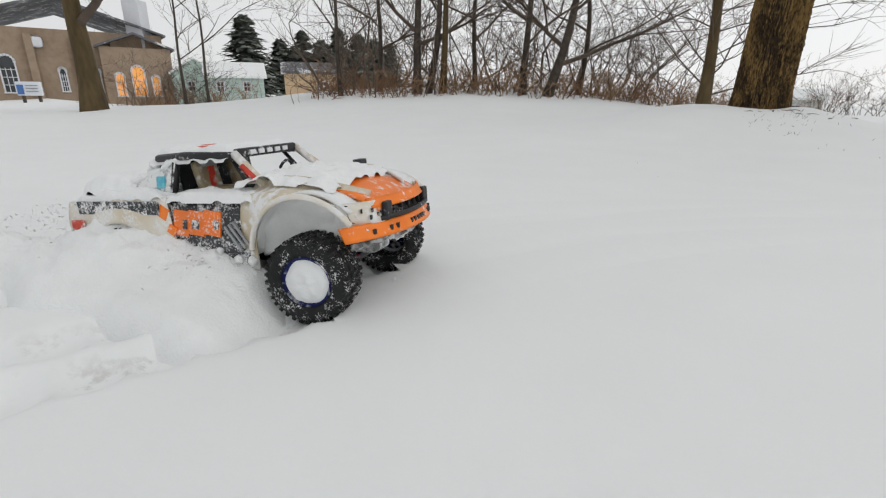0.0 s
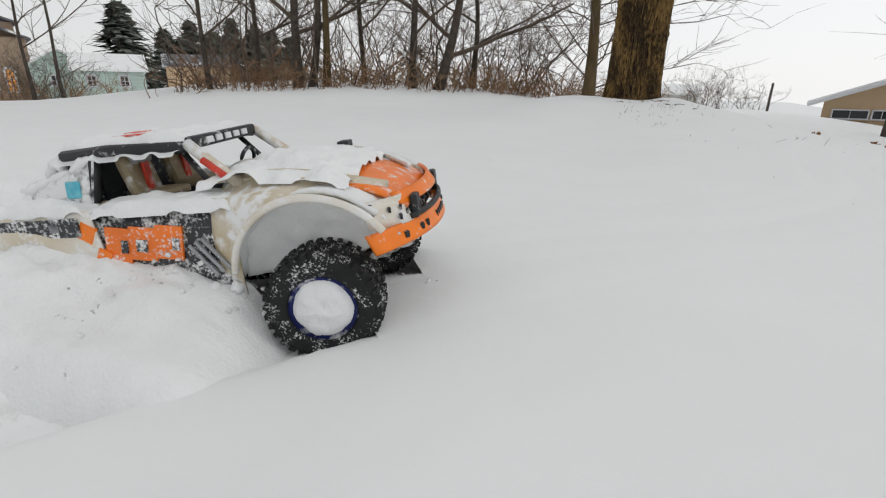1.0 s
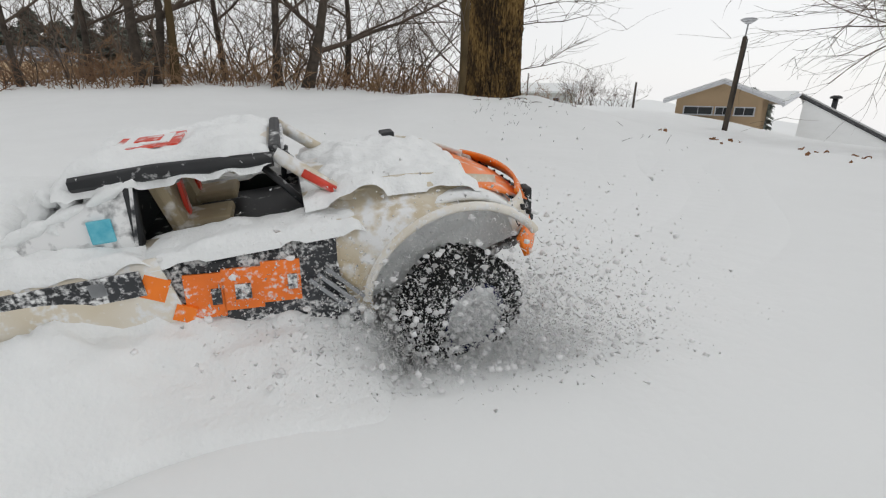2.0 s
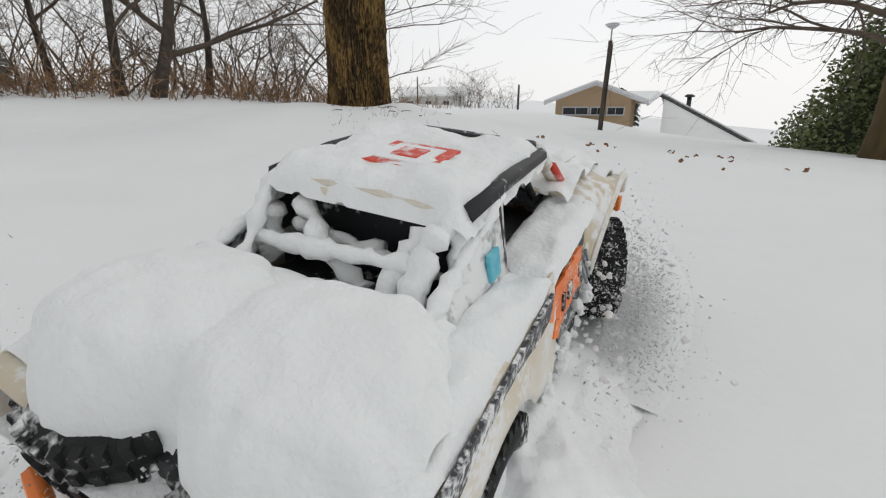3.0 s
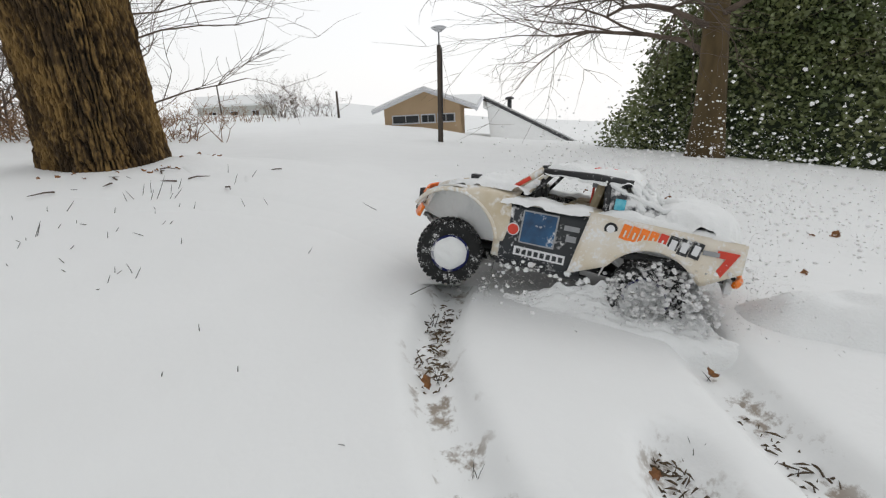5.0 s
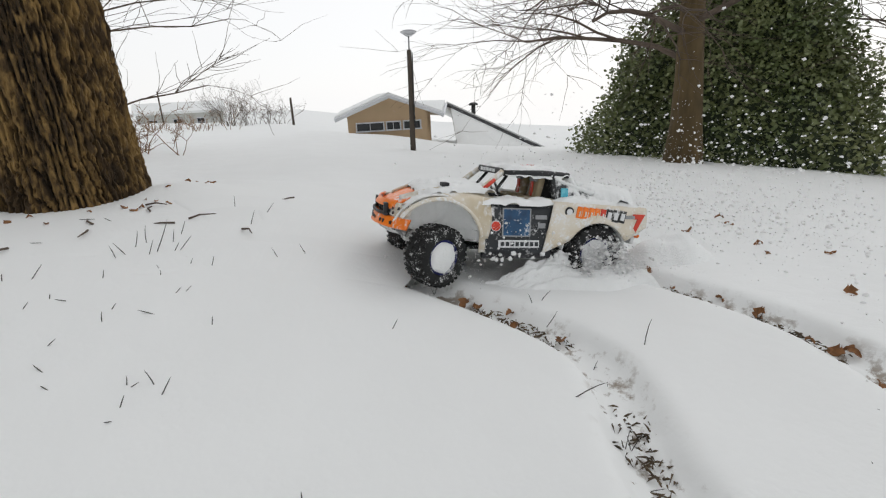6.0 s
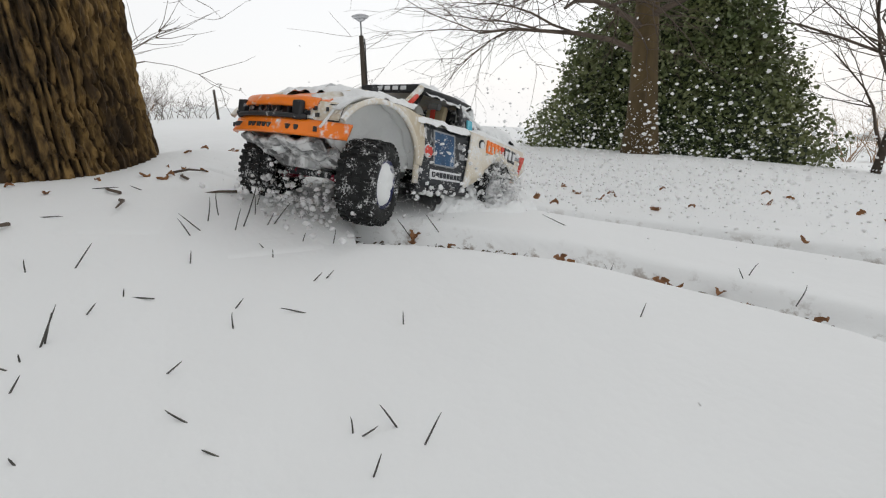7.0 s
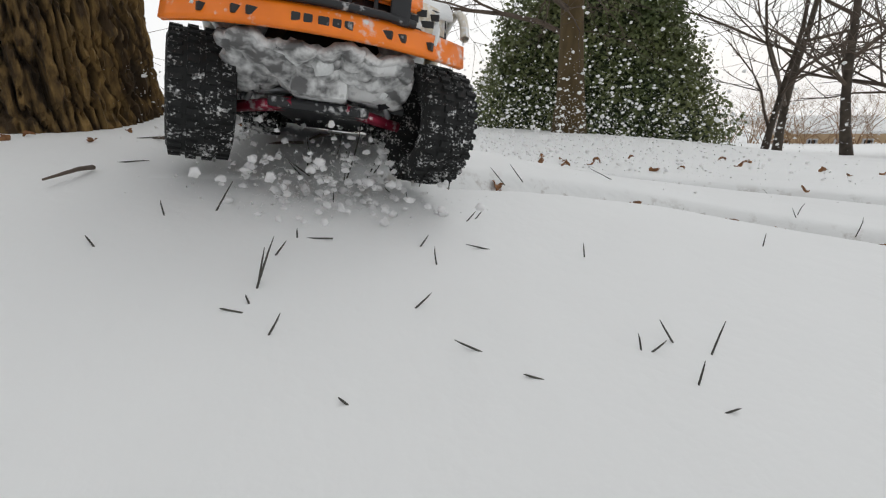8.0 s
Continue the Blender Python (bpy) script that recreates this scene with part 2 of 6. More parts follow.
def tube(path, radii, sides=6, closed_ends=True):
    """Verts and faces of a tapered tube along the points."""
    pts = [Vector(p) for p in path]
    vs, fs = [], []
    up = Vector((0.3, 0.2, 1)).normalized()
    for i, p in enumerate(pts):
        d = (pts[min(i + 1, len(pts) - 1)] - pts[max(i - 1, 0)]).normalized()
        a = d.cross(up)
        if a.length < 0.05:
            a = d.cross(Vector((1, 0, 0)))
        a.normalize()
        b = d.cross(a)
        r = radii[i] if hasattr(radii, "__len__") else radii
        for k in range(sides):
            w = 2 * math.pi * k / sides
            vs.append(p + (a * math.cos(w) + b * math.sin(w)) * r)
    for i in range(len(pts) - 1):
        for k in range(sides):
            k2 = (k + 1) % sides
            fs.append((i * sides + k, i * sides + k2, (i + 1) * sides + k2, (i + 1) * sides + k))
    if closed_ends:
        fs.append(tuple(range(sides))[::-1])
        fs.append(tuple((len(pts) - 1) * sides + k for k in range(sides)))
    return vs, fs


def join(pieces):
    V, F = [], []
    for vs, fs in pieces:
        o = len(V)
        V.extend(vs)
        F.extend(tuple(i + o for i in f) for f in fs)
    return V, F


def grid(nu, nv, fn):
    vs = [fn(i / (nu - 1), j / (nv - 1)) for i in range(nu) for j in range(nv)]
    fs = [(i * nv + j, (i + 1) * nv + j, (i + 1) * nv + j + 1, i * nv + j + 1) for i in range(nu - 1) for j in range(nv - 1)]
    return vs, fs


def thick(ob, t, offset=-1):
    md = ob.modifiers.new("thickness", "SOLIDIFY")
    md.thickness, md.offset = t, offset
    return ob


def nz(x, y=0.0, z=0.0):
    return noise.noise(Vector((x, y, z)))


# ---- the truck's way and the shape of the ground ----
# seconds, x, y, z, heading, nose up, lean
TRUCK_WAY = [
    (0.0, 4.421, 4.694, -0.040, -20.0, 4.9, -1.0),
    (0.5, 4.684, 4.828, -0.040, -22.5, 6.0, 1.5),
    (1.0, 4.988, 4.940, -0.038, -17.5, 5.8, 2.2),
    (1.7, 5.440, 5.050, -0.034, -8.0, 6.0, 4.5),
    (2.5, 5.925, 5.130, -0.026, 6.5, 8.3, 8.8),
    (3.0, 6.246, 5.180, -0.001, 29.0, 7.0, 6.0),
    (3.5, 6.634, 5.354, 0.036, 44.5, 8.0, 2.0),
    (4.0, 6.958, 5.688, 0.024, 68.0, 6.0, 8.6),
    (4.5, 7.318, 6.036, 0.014, 82.0, 7.2, 10.0),
    (5.2, 7.745, 6.290, 0.018, 105.0, 6.5, 6.5),
    (6.0, 7.892, 6.775, 0.034, 133.0, 7.5, 4.0),
    (6.5, 7.826, 7.082, 0.074, 151.0, 11.0, 3.0),
    (7.0, 7.706, 7.315, 0.114, 164.0, 14.3, -1.0),
    (7.5, 7.590, 7.475, 0.127, 178.0, 14.0, -3.0),
    (8.0, 7.447, 7.474, 0.174, 202.5, 8.4, -9.5),
]
TREE = (7.516, 8.099)


def way_at(t):
    """The truck's numbers at t seconds, by a smooth curve through the rows."""
    rows = TRUCK_WAY
    i = max(0, min(len(rows) - 2, sum(1 for r in rows if r[0] <= t) - 1))
    a, b = rows[i], rows[i + 1]
    p, q = rows[max(i - 1, 0)], rows[min(i + 2, len(rows) - 1)]
    u = (t - a[0]) / (b[0] - a[0])
    res = []
    for k in range(1, 7):
        h = b[0] - a[0]
        ma = (b[k] - p[k]) / max(b[0] - p[0], 1e-6)
        mb = (q[k] - a[k]) / max(q[0] - a[0], 1e-6)
        res.append((2 * u**3 - 3 * u * u + 1) * a[k] + (u**3 - 2 * u * u + u) * h * ma + (-2 * u**3 + 3 * u * u) * b[k] + (u**3 - u * u) * h * mb)
    return res


def truck_pose(t):
    x, y, z, h, p, r = way_at(t)
    return pose(x, y, z, r, -p, h)


BEAR = [-180, -110, -70, -45, -25, -10, 8, 20, 32, 45, 53, 60, 83, 100, 106, 118, 140, 180]
SLOPE = [0, 0, -0.01, -0.012, 0.044, 0.062, 0.052, 0.02, -0.012, -0.02, -0.05, -0.066, -0.09, -0.118, -0.13, -0.12, -0.06, 0]


def ground_z(X, Y):
    """Height of the unbroken snow over the plan (numpy arrays)."""
    X, Y = np.asarray(X, float), np.asarray(Y, float)
    dx, dy = X - 6.3, Y - 5.6
    r = np.hypot(dx, dy)
    s = np.interp(np.degrees(np.arctan2(dx, dy)), BEAR, SLOPE)
    soft = np.sqrt((np.maximum(r - 1.3, 0)) ** 2 + 0.25) - 0.5
    near = np.minimum(soft, 8.0)
    z = s * np.where(soft > 0, near, 0)
    far = np.maximum(soft - 8.0, 0)
    z = z + np.where(s > 0, -0.03, s * 0.9 - 0.004) * np.minimum(far, 400)
    z = z + 0.30 * np.exp(-((X - TREE[0]) ** 2 + (Y - TREE[1]) ** 2) / 1.12)
    z = z - 0.075 * np.exp(-((X - TREE[0]) ** 2 + (Y - TREE[1]) ** 2) / 0.22)     # hollow round the trunk
    z = z + 0.045 * np.exp(-((X - 7.74) ** 2 + (Y - 7.88) ** 2) / 0.035)     # snow banked against the trunk
    z = z + 0.028 * np.exp(-((X - 7.22) ** 2 + (Y - 6.05) ** 2) / 0.26)     # low swell on the bend
    z = z + 0.20 * np.exp(-((X - 14.9) ** 2 + (Y - 12.1) ** 2) / 2.2)     # drift before the low house
    z = z + 0.012 * np.sin(X * 1.9 + 0.7 * Y) * np.cos(Y * 1.6 - 0.4 * X) + 0.006 * np.sin(4.1 * X + 1.3) * np.sin(3.7 * Y)
    return z


def gz(x, y):
    return float(ground_z(x, y))


def rut_lines():
    """Both wheel paths as arrays of x, y, seconds, from before the clip to its end."""
    lines = []
    ts = np.arange(0, 8.0001, 0.02)
    for ax in (0.205, -0.205):
        for side in (1, -1):
            pts = []
            x, y, _, h, _, _ = way_at(0)
            c, s = math.cos(radians(h)), math.sin(radians(h))
            fx, fy = x + ax * c - side * 0.12 * s, y + ax * s + side * 0.12 * c
            # where the wheel came from before the clip
            for k in range(50, 0, -1):
                pts.append((fx - 0.78 * k * 0.04, fy - 0.63 * k * 0.04, -1.0))
            for t in ts:
                x, y, _, h, _, _ = way_at(t)
                c, s = math.cos(radians(h)), math.sin(radians(h))
                pts.append((x + ax * c - side * 0.12 * s, y + ax * s + side * 0.12 * c, t))
            lines.append(np.array(pts))
    return lines


RUTS = rut_lines()


def rut_depth(X, Y):
    """How deep the wheels pressed the snow, and how much earth shows, over the plan."""
    # left front and right rear wheels cut right through; the others only as far as they break fresh snow
    P = np.concatenate([a[a[:, 2] < e][::2] for a, e in zip(RUTS, (7.5, 3.0, 4.6, 7.5))])
    best = np.full(X.shape, 9.0)
    for i in range(0, len(P)):
        d = (X - P[i, 0]) ** 2 + (Y - P[i, 1]) ** 2
        np.minimum(best, d, out=best)
    d = np.sqrt(best)
    floor_ = 1 / (1 + np.exp((d - 0.044) / 0.007))
    wob = 0.25 * np.sin(X * 61 + 9 * Y) * np.sin(Y * 53) + 0.2 * np.sin(X * 127 + Y * 31) * np.cos(Y * 140)
    late = np.clip((X - 6.2) / 0.6, 0, 1)     # deeper and dirtier where the grass lies near the surface
    return (0.030 + 0.010 * late) * floor_ * (1 + 0.35 * wob), floor_ * (0.30 + 0.55 * late)


def ground():
    def axis(lo, hi, step):
        a = list(np.arange(lo, hi + 1e-6, step))
        d, x = step, lo
        left = []
        while x > -420:
            d *= 1.16
            x -= d
            left.append(x)
        d, x = step, hi
        right = []
        while x < 420:
            d *= 1.16
            x += d
            right.append(x)
        return np.array(left[::-1] + a + right)
    xs, ys = axis(3.2, 8.6, 0.0125), axis(3.7, 8.1, 0.0125)
    X, Y = np.meshgrid(xs, ys, indexing="ij")
    Z = ground_z(X, Y)
    near = (X > 1.2) & (X < 8.8) & (Y > 3.2) & (Y < 8.2)
    dep, fl = np.zeros_like(Z), np.zeros_like(Z)
    dn, fn = rut_depth(X[near], Y[near])
    dep[near], fl[near] = dn, fn
    Z = Z - dep
    nx, ny = len(xs), len(ys)
    me = bpy.data.meshes.new("ground")
    idx = np.arange(nx * ny).reshape(nx, ny)
    quads = np.stack([idx[:-1, :-1], idx[1:, :-1], idx[1:, 1:], idx[:-1, 1:]], -1).reshape(-1, 4)
    me.vertices.add(nx * ny)
    me.vertices.foreach_set("co", np.stack([X, Y, Z], -1).astype(np.float32).ravel())
    me.loops.add(quads.size)
    me.loops.foreach_set("vertex_index", quads.astype(np.int32).ravel())
    me.polygons.add(len(quads))
    me.polygons.foreach_set("loop_start", np.arange(0, quads.size, 4, dtype=np.int32))
    me.polygons.foreach_set("use_smooth", np.ones(len(quads), dtype=bool))
    at = me.attributes.new("rut", "FLOAT", "POINT")
    at.data.foreach_set("value", fl.astype(np.float32).ravel())
    me.update(calc_edges=True)
    me.materials.append(ground_material())
    return tagged(new("ground", me), "smooth deep white snow over a gentle hillside", "snow", kind="structure")


ground()


# ---- trees ----
def big_trunk():
    """The furrowed trunk beside which the truck turns."""
    x0, y0 = TREE
    base = gz(x0, y0) - 0.12
    nu, nv = 400, 330
    vs, tone = [], []
    for j in range(nv + 1):
        h = 3.2 * (j / nv) ** 1.25
        for i in range(nu):
            a = 2 * math.pi * i / nu
            ca, sa = math.cos(a), math.sin(a)
            flare = 0.048 * math.exp(-h / 0.13) * (1 + 0.5 * math.sin(a * 5 + 0.6) + 0.3 * math.sin(a * 3 + 2)) + 0.012 * math.exp(-h / 0.5)
            r = 0.201 - 0.012 * h + flare
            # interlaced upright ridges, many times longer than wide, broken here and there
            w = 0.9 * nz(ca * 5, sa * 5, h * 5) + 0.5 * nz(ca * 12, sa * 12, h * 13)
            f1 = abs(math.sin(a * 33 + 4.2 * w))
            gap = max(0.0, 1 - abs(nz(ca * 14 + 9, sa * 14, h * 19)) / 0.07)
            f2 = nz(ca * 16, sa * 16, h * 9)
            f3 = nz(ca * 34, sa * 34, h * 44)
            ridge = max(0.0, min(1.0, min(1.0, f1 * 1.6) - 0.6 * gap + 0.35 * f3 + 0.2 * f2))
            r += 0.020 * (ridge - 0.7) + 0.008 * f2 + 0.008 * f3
            # low in furrows and cracks: dark bark plus crevice shade painted in
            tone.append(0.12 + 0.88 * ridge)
            vs.append((x0 + r * ca - 0.08 * max(0, h - 0.15), y0 + r * sa - 0.17 * max(0, h - 0.15), base + h))
    fs = [(j * nu + i, j * nu + (i + 1) % nu, (j + 1) * nu + (i + 1) % nu, (j + 1) * nu + i) for j in range(nv) for i in range(nu)]
    t = thing("tree", "thick old tree trunk with deeply furrowed brown bark in snow", "tree")
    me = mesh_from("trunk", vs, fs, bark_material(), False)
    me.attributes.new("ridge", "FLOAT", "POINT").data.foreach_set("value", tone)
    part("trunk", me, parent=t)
    # upper limbs above the trunk, out of reach
    rr = random.Random(3)
    pcs = []
    for k in range(5):
        a = k * 1.26
        p = Vector((x0, y0 - 0.4, base + 3.0))
        path = [p + Vector((math.cos(a) * s * 1.0, math.sin(a) * s * 1.0, s * 1.3 + rr.random() * 0.1)) for s in (0, 0.5, 1.0, 1.7, 2.5)]
        pcs.append(tube(path, [0.12, 0.09, 0.07, 0.05, 0.03], 8))
    V, F = join(pcs)
    part("limb", mesh_from("limb", V, F, BARK2), parent=t)
    return t


def branch_out(pcs, rr, p, d, length, r, level, droop, spread, curl=0.25):
    n = 5 if level > 1 else 4
    path, rad = [p.copy()], [r]
    q, dd = p.copy(), d.copy()
    for i in range(n):
        dd = (dd + Vector((rr.uniform(-1, 1), rr.uniform(-1, 1), rr.uniform(-0.8, 0.9) + droop)) * curl).normalized()
        q = q + dd * length / n
        path.append(q.copy())
        rad.append(r * (1 - 0.62 * (i + 1) / n))
    pcs.append(tube(path, rad, 6 if level > 2 else (4 if level > 1 else 3), False))
    if level <= 0:
        return
    kids = {3: 5, 2: 6, 1: 5}.get(level, 5)
    for k in range(kids):
        i = rr.randint(1, n)
        f = i / n
        side = Vector((rr.uniform(-1, 1), rr.uniform(-1, 1), rr.uniform(-0.4, 0.8)))
        nd = (dd * 0.8 + side * spread).normalized()
        branch_out(pcs, rr, path[i], nd, length * rr.uniform(0.45, 0.75), max(rad[i] * 0.62, 0.0035), level - 1, droop, spread, curl)


def bare_tree(x, y, h, r, seed, label, levels=3, droop=0.0, spread=0.9, first=0.35, lean=(0, 0), limbs=7, limb_len=0.5, limb_r=0.55, mat1=None, bias=None):
    rr = random.Random(seed)
    z = gz(x, y) - 0.15
    t = thing("tree", label, "tree", at=(x, y, z))
    path, rad = [], []
    n = 9
    for i in range(n + 1):
        f = i / n
        path.append(Vector((lean[0] * f * h + 0.04 * h * nz(f * 2, seed), lean[1] * f * h + 0.04 * h * nz(f * 2, seed + 9.5), f * h)))
        rad.append(r * (1 - 0.8 * f) + r * 0.35 * math.exp(-f * 14))
    part("trunk", mesh_from("trunk", *tube(path, rad, 9), mat1 or BARK2), parent=t)
    pcs = []
    for k in range(limbs):
        f = first + (1 - first) * (k + rr.random() * 0.7) / limbs
        f = min(f, 0.98)
        i = f * n
        p = path[int(i)].lerp(path[min(int(i) + 1, n)], i - int(i))
        a = k * 2.4 + rr.uniform(-0.5, 0.5)
        d = Vector((math.cos(a), math.sin(a), rr.uniform(0.3, 0.9)))
        if bias:
            d += Vector(bias)
        branch_out(pcs, rr, p, d.normalized(), h * limb_len * rr.uniform(0.7, 1.1) * (1.15 - 0.5 * f), r * (1 - 0.75 * f) * limb_r, levels - 1, droop, spread)
    V, F = join(pcs)
    part("crown", mesh_from("crown", V, F, TWIG), parent=t)
    return t


def thicket(name, spots, hmin, hmax, r, seed, material, label, per=1, droop=0.0, kids=3):
    rr = random.Random(seed)
    pcs = []
    for (x, y) in spots:
        z = gz(x, y) - 0.1
        for k in range(per):
            h = rr.uniform(hmin, hmax)
            p = Vector((x + rr.uniform(-0.15, 0.15), y + rr.uniform(-0.15, 0.15), z))
            d = Vector((rr.uniform(-0.6, 0.6), rr.uniform(-0.4, 0.4), 1)).normalized()
            path, rad = [p.copy()], [r * rr.uniform(0.6, 1.2)]
            r0 = rad[0]
            for i in range(6):
                d = (d + Vector((rr.uniform(-1, 1), rr.uniform(-1, 1), rr.uniform(-0.6, 0.45) + droop * i)) * 0.42).normalized()
                p = p + d * h / 6
                path.append(p.copy())
                rad.append(r0 * (1 - 0.13 * (i + 1)))
            pcs.append(tube(path, rad, 4, False))
            for q in range(kids):
                i = rr.randint(2, 6)
                nd = (Vector((rr.uniform(-1, 1), rr.uniform(-0.8, 0.8), rr.uniform(0.0, 0.9)))).normalized()
                branch_out(pcs, rr, path[i], nd, h * rr.uniform(0.2, 0.4), max(rad[i] * 0.6, 0.004), 1, droop, 0.9)
    V, F = join(pcs)
    ob = new(name, mesh_from(name, V, F, material))
    return tagged(ob, label, "bushes", kind="stuff")


def conifer(x, y, h, r, seed, label):
    rr = random.Random(seed)
    z = gz(x, y) - 0.2
    t = thing("conifer", label, "conifer", "conifers behind the houses", at=(x, y, z))
    part("trunk", mesh_from("trunk", *tube([(0, 0, 0), (0, 0, h * 0.5), (0, 0, h)], [0.18, 0.1, 0.02], 7), BARK2), parent=t)
    V, F = [], []
    for k in range(int(60 + 24 * h)):
        f = rr.random() ** 0.8
        zz = h * (0.12 + 0.88 * f)
        L = r * (1.05 - f) * rr.uniform(0.6, 1.2) + 0.15
        a = rr.uniform(0, 6.283)
        d = Vector((math.cos(a), math.sin(a), rr.uniform(-0.2, 0.25)))
        s = Vector((-math.sin(a), math.cos(a), 0))
        for j in range(5):
            p = d * L * (0.25 + 0.75 * j / 4) + Vector((rr.uniform(-0.1, 0.1), rr.uniform(-0.1, 0.1), zz + rr.uniform(-0.12, 0.12)))
            w = 0.34 * (1.2 - 0.15 * j) * (0.4 + 0.6 * r / 2)
            o = len(V)
            V += [p - s * w + d * 0.05, p + d * w * 1.5 + Vector((0, 0, -0.1)), p + s * w, p + Vector((0, 0, w * 0.6)) - d * w]
            F += [(o, o + 1, o + 2), (o, o + 2, o + 3), (o, o + 3, o + 1)]
    part("crown", mesh_from("crown", V, F, NEEDLE, False), parent=t)
    return t


def evergreen():
    """A broad round evergreen with small glossy leaves."""
    x, y = 15.9, 6.12
    zb = gz(14.8, 6.0) - 0.3
    rr = random.Random(8)
    t = thing("evergreen_tree", "broad dense dark green evergreen on the snowy slope", "tree", at=(x, y, zb))
    part("trunk", mesh_from("trunk", *tube([(0, 0, -0.4), (0, 0, 1), (0.1, 0, 2.6)], [0.16, 0.12, 0.05], 8), BARK2), parent=t)

    def shell(a, v):
        lump = 1 + 0.20 * nz(math.cos(a) * 1.6, math.sin(a) * 1.6, v * 3) + 0.10 * nz(math.cos(a) * 4, math.sin(a) * 4, v * 6)
        prof = max(0.02, 1 - v) ** 0.72 * (0.98 + 0.34 * v)
        return Vector((math.cos(a) * 1.75 * prof * lump, math.sin(a) * 2.3 * prof * lump, 0.02 + 3.15 * v * (0.96 + 0.08 * lump)))
    # added shell behind the leaves, coloured dark for the shade inside the crown
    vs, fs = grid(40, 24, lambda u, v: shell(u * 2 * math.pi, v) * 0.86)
    part("crown_filler", mesh_from("crown_filler", vs, fs, LEAFSHADE), parent=t)
    V, F = [], []
    for k in range(26000):
        a, v = rr.uniform(math.pi * 0.35, math.pi * 1.65), rr.random() ** 0.9
        p = shell(a, v) * rr.uniform(0.84, 1.06) + Vector((rr.gauss(0, 0.04), rr.gauss(0, 0.05), rr.gauss(0, 0.05)))
        d = Vector((rr.uniform(-1, 1), rr.uniform(-1, 1), rr.uniform(-0.9, 0.5))).normalized()
        s = d.cross(Vector((rr.uniform(-1, 1), rr.uniform(-1, 1), rr.uniform(-1, 1)))).normalized()
        L = rr.uniform(0.045, 0.10)
        o = len(V)
        V += [p, p + d * L * 0.5 + s * L * 0.33, p + d * L, p + d * L * 0.5 - s * L * 0.33]
        F.append((o, o + 1, o + 2, o + 3))
    part("crown", mesh_from("crown", V, F, LEAF, False), parent=t)
    return t


big_trunk()
R = random.Random(21)
# trees standing along the edge of the wood
bare_tree(4.29, 12.78, 4.6, 0.075, 2, "slender bare tree at the wood's edge in snow", lean=(0.03, 0), limbs=9, first=0.15)
bare_tree(4.45, 12.9, 4.4, 0.06, 12, "slender bare tree leaning at the wood's edge", lean=(0.12, 0), limbs=8, first=0.2)
bare_tree(4.74, 12.75, 4.8, 0.062, 3, "straight bare tree with pale trunk at the wood's edge", lean=(0.02, 0), limbs=5, first=0.4, mat1=BARK3)
bare_tree(6.18, 12.68, 4.5, 0.065, 4, "bare tree with dark trunk among the brush", lean=(0.02, 0), limbs=9, first=0.2)
bare_tree(6.55, 12.60, 4.2, 0.085, 5, "forked bare tree spreading over the brush", lean=(0.22, 0), limbs=10, first=0.12, limb_len=0.62, bias=(0.5, 0, 0.1))
bare_tree(2.95, 12.6, 3.6, 0.04, 6, "thin bare sapling on the snow bank", limbs=9, first=0.2)
bare_tree(3.5, 13.6, 4.2, 0.05, 16, "thin bare sapling in the wood", limbs=9, first=0.2)
bare_tree(5.4, 13.8, 4.6, 0.05, 17, "thin bare tree in the wood", limbs=9, first=0.2)
bare_tree(7.4, 13.6, 4.4, 0.055, 18, "thin bare tree in the wood", limbs=9, first=0.2)
bare_tree(8.89, 11.79, 4.6, 0.10, 7, "bare tree with long wiry branches in snow", lean=(0.03, 0), limb_r=0.15, limbs=38, first=0.08, limb_len=0.42, spread=0.8, mat1=BARK3, bias=(0.2, -0.1, 0.0))
bare_tree(-3.3, 15.2, 6.5, 0.24, 9, "broad bare tree with spreading branches in a snowy yard", levels=4, limbs=11, first=0.28, limb_len=0.55, mat1=BARK3, spread=0.8, droop=-0.08)
bare_tree(-3.4, 19.5, 5.0, 0.05, 10, "thin bare sapling before the houses", limbs=7, first=0.25)
bare_tree(-2.4, 19.0, 5.4, 0.045, 11, "thin bare sapling before the houses", limbs=6, first=0.3)
bare_tree(13.75, 6.58, 5.6, 0.20, 13, "tall tree with drooping bare branches beside an evergreen", levels=4, limb_r=0.26, limbs=20, first=0.24, limb_len=0.46, mat1=BARK3, droop=-0.16, spread=0.75, bias=(-0.45, 0.55, -0.2))
bare_tree(14.9, 3.55, 3.4, 0.05, 14, "crooked bare shrub tree on the slope", limbs=9, first=0.12, lean=(0, -0.08))
bare_tree(13.5, 3.05, 3.8, 0.06, 15, "leaning bare tree on the slope", limbs=10, first=0.15, lean=(-0.1, 0.26), bias=(0, 0.3, 0))
bare_tree(13.0, 2.4, 4.2, 0.07, 25, "leaning bare tree on the slope", limbs=10, first=0.15, lean=(-0.1, 0.3), bias=(0, 0.3, 0))
bare_tree(16.5, 2.6, 5.0, 0.07, 26, "bare tree on the slope", limbs=12, first=0.1, limb_len=0.6)

